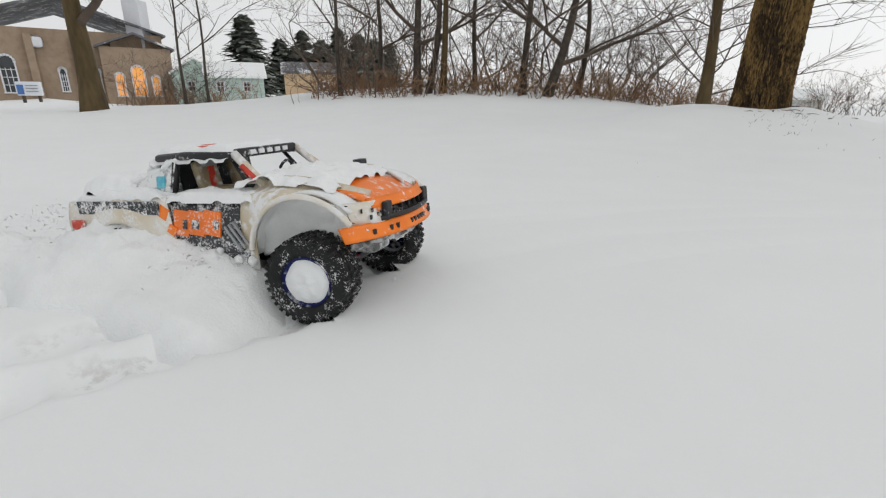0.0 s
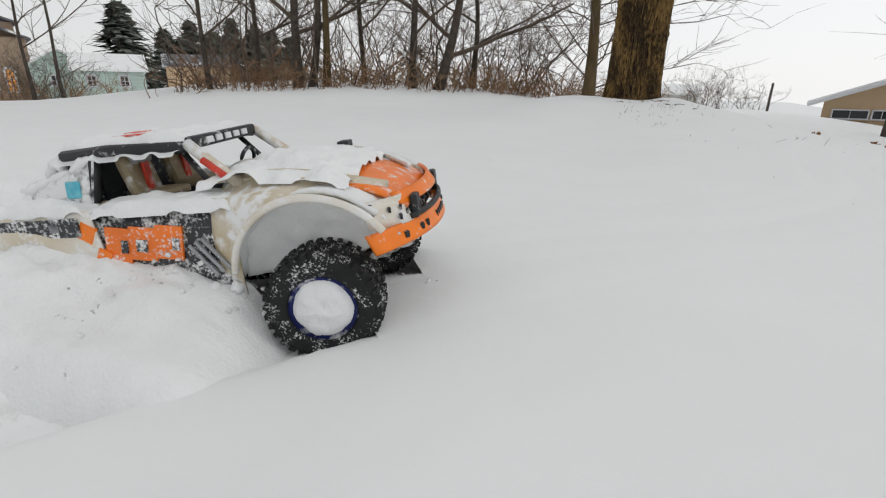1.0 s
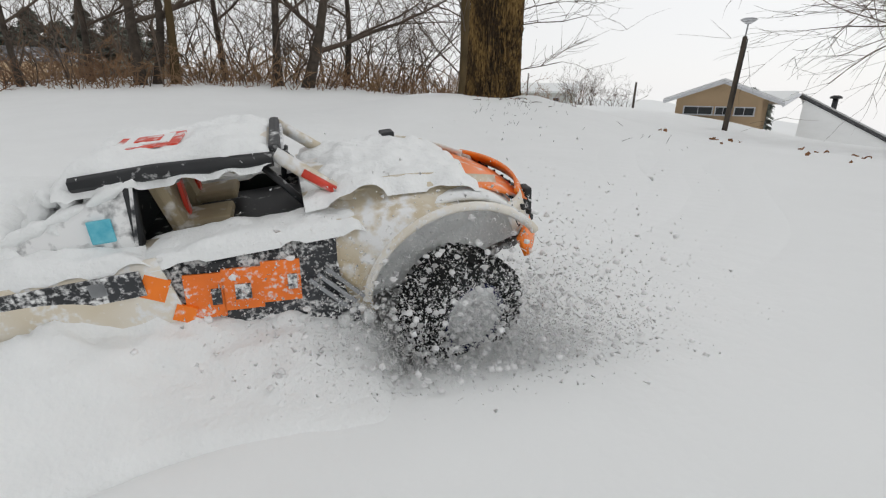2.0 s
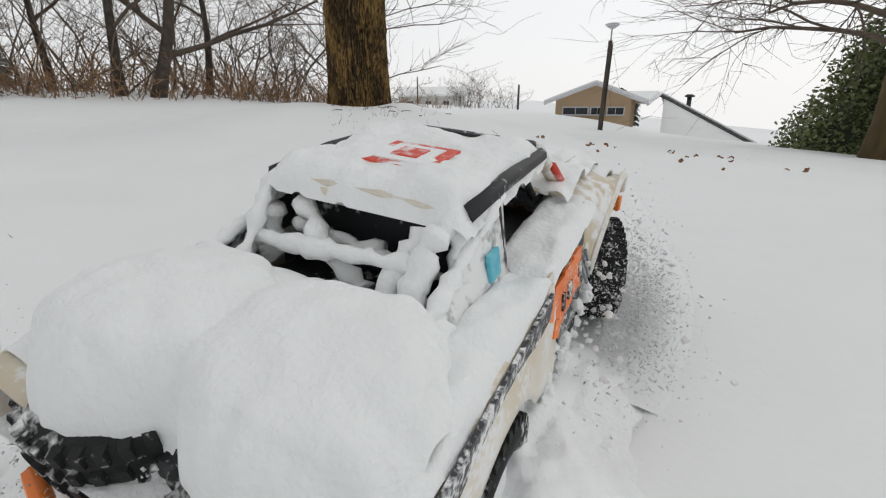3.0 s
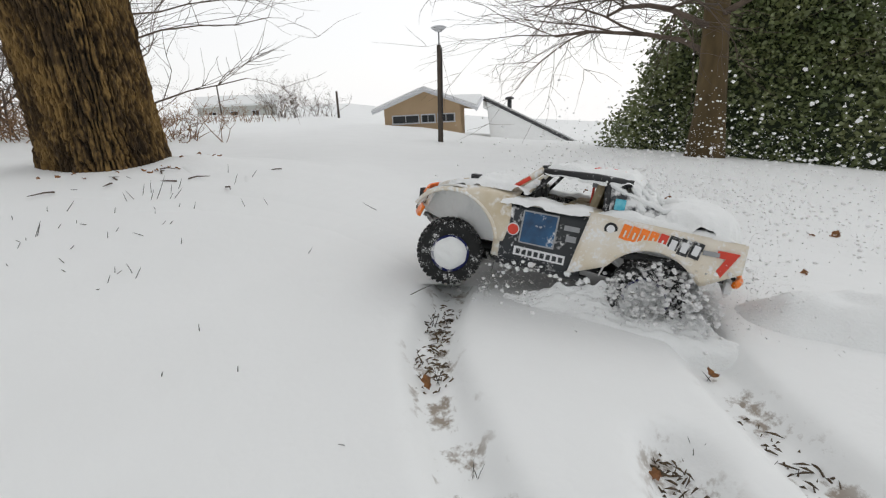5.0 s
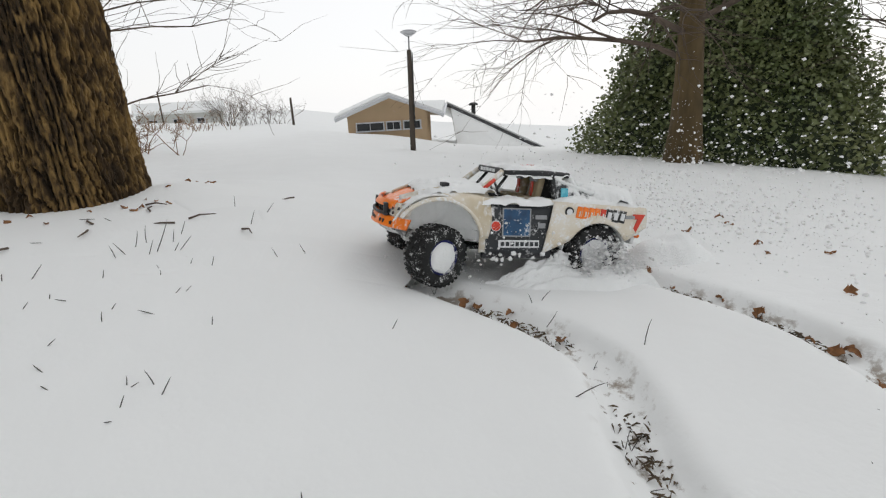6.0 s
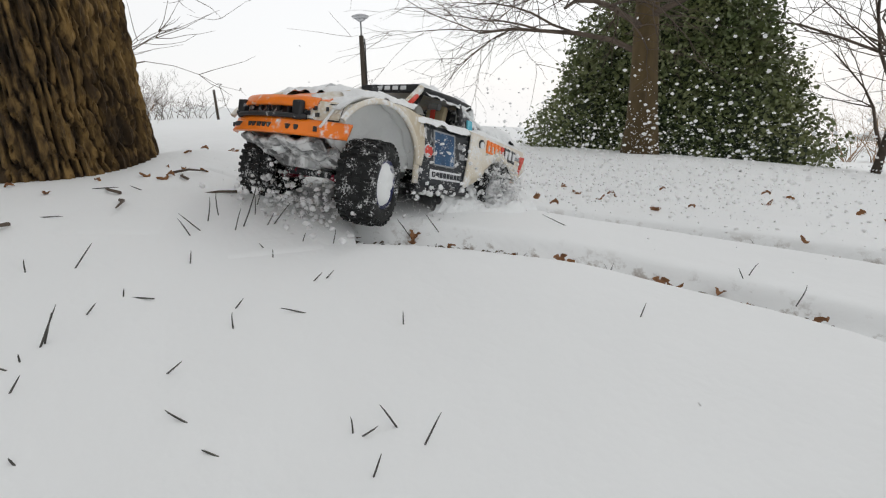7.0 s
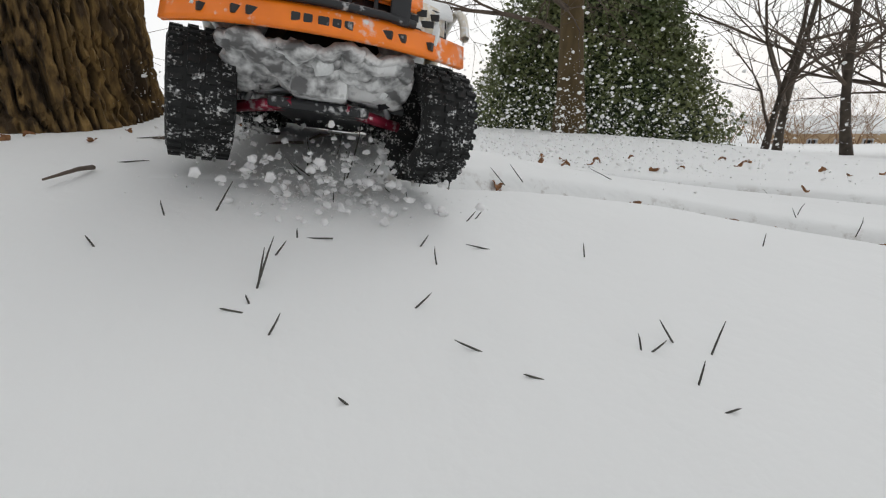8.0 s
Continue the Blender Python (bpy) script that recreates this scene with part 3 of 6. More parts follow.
thicket("undergrowth", [(R.uniform(2.3, 9.4), R.uniform(12.2, 15.5)) for _ in range(120)], 1.0, 3.0, 0.012, 31, TWIG, "tangled bare undergrowth along the wood's edge", 1, 0.0, 4)
thicket("brush", [(R.uniform(2.4, 10.4), R.uniform(11.9, 14.5)) for _ in range(420)], 0.2, 0.75, 0.008, 32, BRUSH, "low reddish-brown brush along the snow's edge", 2, -0.1, 2)
thicket("yard_bushes", [(R.uniform(-5.4, -3.1), R.uniform(19.5, 22.0)) for _ in range(40)], 0.5, 2.0, 0.014, 33, TWIG, "bare bushes in front of the houses", 2, 0.0, 3)
thicket("yard_brush", [(R.uniform(-6.5, -1.6), R.uniform(18.8, 22)) for _ in range(70)], 0.3, 0.9, 0.012, 34, BRUSH, "brown brush in front of the houses", 2, 0, 2)
thicket("far_wood", [(4.77 + (k * 0.19 % 1 * 0.75 - 0.25) * yy, 3.8 + yy) for k, yy in enumerate([R.uniform(12, 24) for _ in range(110)])], 1.5, 4.2, 0.03, 35, TWIG, "bare trees of a wood behind the snow bank", 1, 0, 5)
thicket("field_bushes", [(21.5 + R.uniform(-1.6, 1.6), 24.5 + R.uniform(-1.6, 1.6)) for _ in range(34)], 0.8, 1.9, 0.013, 36, TWIG, "rounded bare bushes on the open field", 2, 0, 4)
thicket("field_brush", [(R.uniform(13, 17), R.uniform(19, 24)) for _ in range(60)], 0.3, 0.8, 0.012, 37, BRUSH, "low brown brush behind the snow bank", 2, 0, 2)
thicket("slope_bushes", [(31 + R.uniform(-2, 2), -5 + R.uniform(-3.5, 3)) for _ in range(50)], 1.6, 3.4, 0.02, 38, BRUSH, "bare brown bushes on the far slope", 2, 0, 4)
evergreen()
for i, (x, y, h, r) in enumerate(((-13.2, 50.4, 7.6, 3.4), (-11.0, 61, 7.6, 3.0), (-8.6, 60, 6.6, 2.8), (-6.6, 59, 7.6, 2.8), (-4.6, 60, 7.2, 2.8), (-15.4, 56, 6.0, 2.8), (-9.8, 54, 5.4, 2.6), (-2.6, 58, 6.4, 2.8), (-6.0, 52, 4.6, 2.4), (-12.2, 57, 6.4, 3.0), (-7.6, 55, 5.8, 2.8), (-3.6, 56, 6.0, 2.8), (-1.2, 60, 6.2, 2.8))):
    conifer(x, y, h, r, 40 + i, "snowy conifer behind the houses, its green paled for haze")
for x, y, h in ((28.6, 21.2, 1.9), (29.1, 20.8, 1.7)):
    conifer(x, y, h, 0.25, int(h * 10), "small far conifer past the roof")


# ---- buildings ----
def wall_with_holes(name, parent, material, p0, p1, z0, z1, holes, t=0.25, gable=0.0):
    """An upright wall from p0 to p1 with openings (s0, s1, z0, z1) along it."""
    a, b = Vector((*p0, 0)), Vector((*p1, 0))
    d = (b - a)
    L = d.length
    d.normalize()
    nrm = Vector((-d.y, d.x, 0)) * t
    ss = sorted({0.0, L, *[v for h in holes for v in h[:2]]})
    zs = sorted({z0, z1, *[v for h in holes for v in h[2:4]]})
    bm = bmesh.new()
    for i in range(len(ss) - 1):
        for j in range(len(zs) - 1):
            sm, zm = (ss[i] + ss[i + 1]) / 2, (zs[j] + zs[j + 1]) / 2
            if any(h[0] < sm < h[1] and h[2] < zm < h[3] for h in holes):
                continue
            q = [a + d * s + Vector((0, 0, z)) + o for o in (Vector(), nrm) for s, z in ((ss[i], zs[j]), (ss[i + 1], zs[j]), (ss[i + 1], zs[j + 1]), (ss[i], zs[j + 1]))]
            vs = [bm.verts.new(v) for v in q]
            for f in ((0, 1, 2, 3), (7, 6, 5, 4), (0, 4, 5, 1), (1, 5, 6, 2), (2, 6, 7, 3), (3, 7, 4, 0)):
                bm.faces.new([vs[k] for k in f])
    if gable:
        q = [a + Vector((0, 0, z1)), b + Vector((0, 0, z1)), (a + b) / 2 + Vector((0, 0, z1 + gable))]
        vs = [bm.verts.new(v + o) for o in (Vector(), nrm) for v in q]
        for f in ((0, 1, 2), (5, 4, 3), (0, 3, 4, 1), (1, 4, 5, 2), (2, 5, 3, 0)):
            bm.faces.new([vs[k] for k in f])
    bmesh.ops.remove_doubles(bm, verts=bm.verts, dist=0.0005)
    return part(name, bm, material, parent)


def window(parent, p0, p1, s0, s1, z0, z1, arch=False, pane_mat=None, mullions=1, rows=2, frame_w=0.09):
    a, b = Vector((*p0, 0)), Vector((*p1, 0))
    d = (b - a).normalized()
    nrm = Vector((-d.y, d.x, 0))
    ang = math.atan2(d.y, d.x)
    rot = Matrix.Rotation(ang, 4, "Z")
    c = a + d * (s0 + s1) / 2 + nrm * 0.1
    w, h = s1 - s0, z1 - z0
    bm = bmesh.new()
    for s in (-1, 1):
        box_bm(c + d * s * (w / 2) + Vector((0, 0, (z0 + z1) / 2)) - nrm * 0.12, (frame_w, 0.12, h), 0, rot, bm)
    box_bm(c + Vector((0, 0, z0)) - nrm * 0.12, (w + frame_w * 1.6, 0.16, frame_w), 0, rot, bm)
    if arch:
        for k in range(9):
            w0 = math.pi * k / 8
            box_bm(c + d * math.cos(w0) * w / 2 + Vector((0, 0, z1 + math.sin(w0) * w / 2)) - nrm * 0.12, (frame_w * 1.6, 0.12, frame_w * 1.6), 0, rot, bm)
    else:
        box_bm(c + Vector((0, 0, z1)) - nrm * 0.12, (w + frame_w, 0.12, frame_w), 0, rot, bm)
    for k in range(1, mullions + 1):
        box_bm(c + d * (k / (mullions + 1) - 0.5) * w + Vector((0, 0, (z0 + z1) / 2)) - nrm * 0.05, (frame_w * 0.5, 0.05, h), 0, rot, bm)
    for k in range(1, rows):
        box_bm(c + Vector((0, 0, z0 + h * k / rows)) - nrm * 0.05, (w, 0.05, frame_w * 0.5), 0, rot, bm)
    f = part("window", bm, TRIM, parent)
    pb = box_bm(c + Vector((0, 0, (z0 + z1) / 2)), (w, 0.03, h), 0, rot)
    if arch:
        own = bmesh.new()
        bmesh.ops.create_circle(own, cap_ends=True, radius=w / 2, segments=20)
        bmesh.ops.transform(own, matrix=Matrix.Translation(c + Vector((0, 0, z1)) - nrm * 0.126) @ rot @ Matrix.Rotation(math.pi / 2, 4, "X"), verts=own.verts)
        me = bpy.data.meshes.new("tmp")
        own.to_mesh(me)
        own.free()
        pb.from_mesh(me)
        bpy.data.meshes.remove(me)
    part("pane", pb, pane_mat or GLASS, f)
    return f


def gable_roof(name, parent, material, p0, p1, depth_vec, z1, rise, over=0.3, t=0.14):
    a, b = Vector((*p0, z1)), Vector((*p1, z1))
    d = (b - a).normalized()
    mid = (a + b) / 2 + Vector((0, 0, rise))
    dv = Vector((*depth_vec, 0))
    dn = dv.normalized()
    bm = bmesh.new()
    for e, s in ((a, -1), (b, 1)):
        slope = (e - mid)
        e2 = e + slope.normalized() * over
        f0, f1 = -dn * over, dv + dn * over
        up = Vector((0, 0, t))
        q = [mid + f0, e2 + f0, e2 + f1, mid + f1]
        vs = [bm.verts.new(v + o) for o in (Vector(), up) for v in q]
        for f in ((0, 1, 2, 3), (7, 6, 5, 4), (0, 4, 5, 1), (1, 5, 6, 2), (2, 6, 7, 3), (3, 7, 4, 0)):
            bm.faces.new([vs[k] for k in f])
    return part(name, bm, material, parent)


def church():
    t = thing("church", "tan brick church with arched windows, some glowing orange", "church")
    A, B = (-27.0, 35.9), (-17.0, 43.4)
    zb = -0.95
    L = (Vector(B) - Vector(A)).length
    # s along the facade, then half width, sill and springing
    spec = [(3.1, 0.42, 0.1, 2.1, None), (6.0, 0.2, 0.2, 1.6, None), (8.0, 0.2, 0.2, 1.6, None)]
    holes = [(s - w, s + w, z0, z1) for s, w, z0, z1, _ in spec]
    wall_with_holes("wall", t, BRICK, A, B, zb, 4.3, holes, 0.3)
    for s, w, z0, z1, m in spec:
        window(t, A, B, s - w, s + w, z0, z1, True, m, 2, 4)
    wing = [(0.95, 0.28, -0.1, 1.25, WARMGLASS), (2.15, 0.42, -0.1, 1.65, WARMGLASS), (3.25, 0.26, -0.1, 1.15, WARMGLASS)]
    P0, P1 = (-19.8, 40.2), (-16.2, 42.9)
    wall_with_holes("wall", t, BRICK, P0, P1, zb, 3.3, [(s - w, s + w, z0, z1) for s, w, z0, z1, _ in wing], 0.3)
    for s, w, z0, z1, m in wing:
        window(t, P0, P1, s - w, s + w, z0, z1, True, m, 1, 3)
    gable_roof("roof", t, ROOFG, A, B, (-6, 8), 4.3, 2.0)
    gable_roof("roof", t, ROOFG, P0, P1, (-2, 3), 3.3, 0.9)
    part("steeple", box_bm((-18.5, 43.2, 5.0), (1.2, 1.2, 3.4), 0.05), TRIM, t)
    part("round_window", box_bm((-22.9, 38.65, 3.4), (0.7, 0.25, 0.7), 0.2, Matrix.Rotation(0.64, 4, "Z")), TRIM, t)
    for s in (0.6, 4.5, 7.0, 9.3):
        p = Vector(A).lerp(Vector(B), s / L)
        part("buttress", box_bm((p.x + 0.12, p.y - 0.16, 1.5), (0.45, 0.35, 4.8), 0.03, Matrix.Rotation(0.64, 4, "Z")), BRICK, t)


def sign_board():
    t = thing("yard_sign", "white and blue notice sign on posts in the snow", "sign", at=(-14.4, 26.9, 0))
    part("post", box_bm((-0.35, 0, -0.5), (0.1, 0.1, 1.9)), WOODPOLE, t)
    part("post", box_bm((0.4, 0, -0.5), (0.1, 0.1, 1.9)), WOODPOLE, t)
    part("board", box_bm((0, 0, 0.36), (1.15, 0.14, 0.62), 0.04), SIGNW, t)
    part("panel", box_bm((-0.36, -0.09, 0.32), (0.28, 0.05, 0.42), 0.01), SIGNB, t)
    for k in range(3):
        part("text_bar", box_bm((0.18, -0.085, 0.5 - 0.13 * k), (0.55, 0.03, 0.035)), GREYD, t)


def mint_house():
    t = thing("house", "pale mint-green wooden house with a snow-covered roof", "house")
    A, B = (-12.3, 40.0), (-8.75, 41.5)
    wall_with_holes("wall", t, SIDING_M, A, B, -0.9, 1.35, [(0.6, 1.1, 0.3, 1.0), (2.4, 2.9, 0.3, 1.0)], 0.2)
    for s in (0.6, 2.4):
        window(t, A, B, s, s + 0.5, 0.3, 1.0)
    D = (-10.2, 44.9)
    wall_with_holes("wall", t, SIDING_M, B, D, -0.9, 1.35, [(1.5, 2.0, 0.3, 1.0)], 0.2, gable=0.95)
    window(t, B, D, 1.5, 2.0, 0.3, 1.0)
    gable_roof("roof", t, SNOW_CAP, B, D, (A[0] - B[0], A[1] - B[1]), 1.35, 0.95, 0.25)
    for k in range(7):
        part("siding_board", box_bm((A[0] + (B[0] - A[0]) * 0.5, A[1] + (B[1] - A[1]) * 0.5 - 0.06, -0.3 + 0.24 * k), (3.85, 0.05, 0.02), 0, Matrix.Rotation(math.atan2(1.5, 3.55), 4, "Z")), TRIM, t)
    A, B = (-15.6, 41.5), (-12.6, 42.6)
    t = thing("house", "pale mint-green side house among bare bushes", "house")
    wall_with_holes("wall", t, SIDING_M, A, B, -0.9, 1.6, [(1.0, 1.5, 0.3, 1.0)], 0.2, gable=1.0)
    window(t, A, B, 1.0, 1.5, 0.3, 1.0)
    gable_roof("roof", t, SNOW_CAP, A, B, (-1.2, 3.2), 1.6, 1.0, 0.2)


def tan_shed():
    t = thing("shed", "small tan shed behind the snow bank", "shed")
    A, B = (-4.3, 32.4), (-1.4, 33.2)
    wall_with_holes("wall", t, SIDING_T, A, B, -0.4, 1.35, [(1.9, 2.4, 0.4, 0.9)], 0.15)
    window(t, A, B, 1.9, 2.4, 0.4, 0.9)
    gable_roof("roof", t, ROOFG, (-1.4, 33.2), (-2.2, 35.6), (-2.9, -0.8), 1.35, 0.5, 0.15)


def gable_house():
    """The low house over the crest, gable end towards the yard."""
    t = thing("house", "low tan house with white gable trim and snowy roof", "house")
    A, B = (17.02, 14.92), (18.42, 13.18)
    z1 = 0.10
    L = (Vector(B) - Vector(A)).length
    d = (Vector(B) - Vector(A)).normalized()
    n = Vector((-d.y, d.x))       # into the house
    holes = [(0.22, 0.95, -0.36, -0.14), (1.02, 1.4, -0.36, -0.14), (1.48, 1.95, -0.36, -0.14)]
    wall_with_holes("wall", t, SIDING_T, A, B, -1.6, z1, holes, 0.12, gable=0.42)
    for h in holes:
        window(t, A, B, *h, mullions=1, rows=1, frame_w=0.03)
    dep = n * 5.0
    C = (B[0] + dep.x, B[1] + dep.y)
    wall_with_holes("wall", t, SIDING_T, B, C, -1.6, z1, [], 0.12)
    gable_roof("roof", t, SNOW_CAP, A, B, (dep.x, dep.y), z1, 0.42, 0.34, 0.09)
    # white barge boards under the roof's front edge
    mid = (Vector((*A, z1)) + Vector((*B, z1))) / 2 + Vector((0, 0, 0.42))
    for e in (Vector((*A, z1)), Vector((*B, z1))):
        e2 = e + (e - mid).normalized() * 0.34
        off = Vector((-n.x, -n.y, 0)) * 0.35
        vs, fs = tube([mid + off, e2 + off], [0.055, 0.055], 4)
        part("barge_board", mesh_from("barge_board", vs, fs, TRIM, False), parent=t)
    # the long lower wing, its dark eave running downhill
    w = thing("house_wing", "long snow-covered roof with a dark eave edge", "house")
    P = [Vector((21.22, 14.15, 0.14)), Vector((19.78, 10.3, -1.16))]
    back = Vector((3.8, 2.2, -0.45))
    bm = bmesh.new()
    q = [P[0], P[1], P[1] + back, P[0] + back]
    vs = [bm.verts.new(v + o) for o in (Vector(), Vector((0, 0, 0.12))) for v in q]
    for f in ((0, 1, 2, 3), (7, 6, 5, 4), (0, 4, 5, 1), (1, 5, 6, 2), (2, 6, 7, 3), (3, 7, 4, 0)):
        bm.faces.new([vs[k] for k in f])
    part("roof", bm, SNOW_CAP, w)
    part("eave", mesh_from("eave", *tube([P[0] + Vector((-0.03, 0, 0.02)), P[1] + Vector((-0.03, 0, 0.02))], [0.055, 0.055], 4), BLACKP, False), parent=w)
    bm = bmesh.new()
    q = [P[0] + Vector((0.2, 0, -0.02)), P[1] + Vector((0.2, 0, -0.02)), P[1] + Vector((-2.0, -1.2, -1.0)), P[0] + Vector((-2.4, -1.6, -1.3))]
    bm.faces.new([bm.verts.new(v) for v in q])
    thick(part("snow_drift", bm, SNOW_CAP, w, "snow drifted up to the eave"), 0.1)
    # the snowy roof slope between the gable and the wing's peak
    V0, V1 = Vector((18.62, 12.93, -0.06)), P[0] + Vector((-0.05, 0.03, 0.05))
    bm = bmesh.new()
    q = [V0, V1, V1 + Vector((2.6, 3.2, 0.0)), V0 + Vector((3.2, 3.8, 0.0))]
    bm.faces.new([bm.verts.new(v) for v in q])
    thick(part("roof_slope", bm, SNOW_CAP, w, "snow-covered roof slope"), 0.12)
    part("roof_edge", mesh_from("roof_edge", *tube([V0 + Vector((-0.03, -0.04, 0)), V1 + Vector((-0.03, -0.04, 0))], [0.05, 0.05], 4), TRIM, False), parent=w, label="white roof edge")
    vb = tube([(0, 0, -0.3), (0, 0, 0.12)], [0.07, 0.07], 10)
    vc = tube([(0, 0, 0.1), (0, 0, 0.15), (0, 0, 0.19)], [0.15, 0.15, 0.07], 12)
    v = part("roof_vent", mesh_from("roof_vent", *join([vb, vc]), BLACKP), parent=w, label="black round roof vent")
    v.location = (21.45, 13.3, 0.0)
    for o in (t, w):
        o.scale, o.location = (0.82,) * 3, Vector((6.543, 5.642, 0.405)) * 0.18


def lamp_pole():
    t = thing("lamp_pole", "dark wooden pole topped by a white disc lamp", "pole", at=(13.33, 10.44, -0.58))
    part("pole", mesh_from("pole", *tube([(-0.06, 0, 0), (0.03, 0, 1.9), (0.04, 0, 2.3)], [0.06, 0.05, 0.045], 8), WOODPOLE), parent=t)
    part("mast", mesh_from("mast", *tube([(0.04, 0, 2.2), (0.06, 0, 2.58)], [0.016, 0.016], 6), GREYMETAL), parent=t)
    part("conduit", mesh_from("conduit", *tube([(-0.03, -0.07, 0.8), (0.06, -0.06, 2.25)], [0.012, 0.012], 5), BLACKP), parent=t)
    vs, fs = join([tube([(0, 0, 0), (0, 0, 0.04), (0, 0, 0.07)], [0.13, 0.17, 0.1], 20), tube([(0, 0, -0.05), (0, 0, 0)], [0.05, 0.12], 12)])
    h = part("lamp_head", mesh_from("lamp_head", vs, fs, TRIM), parent=t, label="white disc lamp head")
    h.location = (0.06, 0, 2.6)
    t.scale = (0.75,) * 3


def thin_pole(x, y, top, r, label):
    t = thing("utility_pole", label, "pole", at=(x, y, gz(x, y) - 0.3))
    part("pole", mesh_from("pole", *tube([(0, 0, 0), (0.02, 0, top - gz(x, y) + 0.3)], [r, r * 0.8], 7), WOODPOLE), parent=t)


def far_block(A, B, z0, z1, label, m, dep):
    t = thing("building", label, "building")
    L = (Vector(B) - Vector(A)).length
    holes = [(s, s + 0.45, z0 + (z1 - z0) * 0.5, z0 + (z1 - z0) * 0.8) for s in np.arange(0.6, L - 0.6, 1.3)]
    wall_with_holes("wall", t, m, A, B, z0, z1, holes, 0.2)
    for h in holes:
        window(t, A, B, *h, rows=2, frame_w=0.05)
    gable_roof("roof", t, SNOW_CAP, B, (B[0] + dep[0], B[1] + dep[1]), (A[0] - B[0], A[1] - B[1]), z1, 0.5, 0.2)


church()
sign_board()
mint_house()
tan_shed()
gable_house()
lamp_pole()
thin_pole(20.3, 20.15, 0.62, 0.05, "thin dark pole far over the snow crest")
thin_pole(24.2, 34.6, 1.4, 0.05, "thin utility pole beside the far building")
thin_pole(24.4, 8.6, -0.1, 0.06, "thin dark pole down the slope")
far_block((23.6, 36.2), (27.6, 33.6), -1.6, 0.15, "long pale building far behind the snow", SIDING_W, (2, 3))
far_block((33.5, -4.8), (34.0, -11.0), -4.4, -2.75, "low tan building at the foot of the slope", SIDING_T, (4, 0.5))


# ---- the radio-controlled truck: x forward, y to its left, z up, over the ground between its axles ----
truck = thing("toy_truck", "snow-caked white and orange radio-controlled desert truck ploughing through snow", "toy truck")
ARCH = 0.107


def arch_z(x, cx, low):
    R, c = (ARCH, 0.090) if cx > 0 else (0.086, 0.064)
    d = abs(x - cx)
    return max(low, c + math.sqrt(max(R * R - d * d, 0))) if d < R else low


def tp(name, vf, material, label="", smooth=True, t=0.0, parent=None):
    ob = part(name, mesh_from(name, *vf, material, smooth), parent=parent or truck, label=label)
    return thick(ob, t) if t else ob


def slab(name, c, s, material, bevel=0.002, label="", rot=None, parent=None):
    return part(name, box_bm(c, s, bevel, rot), material, parent or truck, label)


def bar(name, pts, r, material, label="", sides=7, parent=None):
    if material is SNOW_CAP:
        # a crust of clumps along the bar
        ps, rs_ = [], []
        for i in range(len(pts) - 1):
            a, b = Vector(pts[i]), Vector(pts[i + 1])
            n = max(2, int((b - a).length / 0.006))
            for k in range(n + (1 if i == len(pts) - 2 else 0)):
                p = a.lerp(b, k / n)
                j = Vector((nz(p.x * 70, p.y * 70, 1), nz(p.y * 70, p.z * 70, 2), nz(p.z * 70, p.x * 70, 3)))
                ps.append(p + j * r * 0.8)
                rs_.append(r * (1.0 + 0.9 * nz(p.x * 110 + 5, p.y * 110, p.z * 110)))
        return tp(name, tube(ps, rs_, 9), material, label, parent=parent)
    return tp(name, tube(pts, [r] * len(pts), sides), material, label, parent=parent)


def snow_cap(fn, nu, nv, th, seed, edge=0.18, lump=22.0, name="snow_cap", parent=None, rag=0.06):
    """A lumpy crust of snow over a surface fn(u, v), thinning to nothing at a ragged rim."""
    def top(u, v):
        p = Vector(fn(u, v))
        e = min(u, 1 - u, v, 1 - v)
        e = e + rag * nz(p.x * 40 + seed, p.y * 40, p.z * 40)
        k = max(0.0, min(1.0, e / edge))
        k = math.sqrt(k * (2 - k))
        h = th * k * (0.75 + 0.5 * nz(p.x * lump + seed, p.y * lump, seed) + 0.25 * nz(p.x * lump * 3, p.y * lump * 3, seed))
        return p + Vector((0, 0, h - 0.004 * (1 - k)))
    return tp(name, grid(nu, nv, top), SNOW_CAP, "clumped white snow", parent=parent)


def clods(name, n, lo, hi, rmin, rmax, seed, parent, material=None, squash=1.0):
    rr = random.Random(seed)
    pcs = []
    for k in range(n):
        c = Vector([rr.uniform(a, b) for a, b in zip(lo, hi)])
        pcs.append(clod(c, rr.uniform(rmin, rmax), rr, squash))
    ob = tp(name, join(pcs), material or SNOW_CAP, "clods of packed snow", parent=parent)
    return tagged(ob, kind="stuff")


ICO = None


def clod(c, r, rr, squash=1.0):
    global ICO
    if ICO is None:
        bm = bmesh.new()
        bmesh.ops.create_icosphere(bm, subdivisions=2, radius=1)
        ICO = ([v.co.copy() for v in bm.verts], [tuple(v.index for v in f.verts) for f in bm.faces])
        bm.free()
    s = rr.uniform(0, 50)
    return [c + Vector((v.x, v.y, v.z * squash)) * r * (0.8 + 0.5 * nz(v.x * 1.5 + s, v.y * 1.5, v.z * 1.5)) for v in ICO[0]], ICO[1]


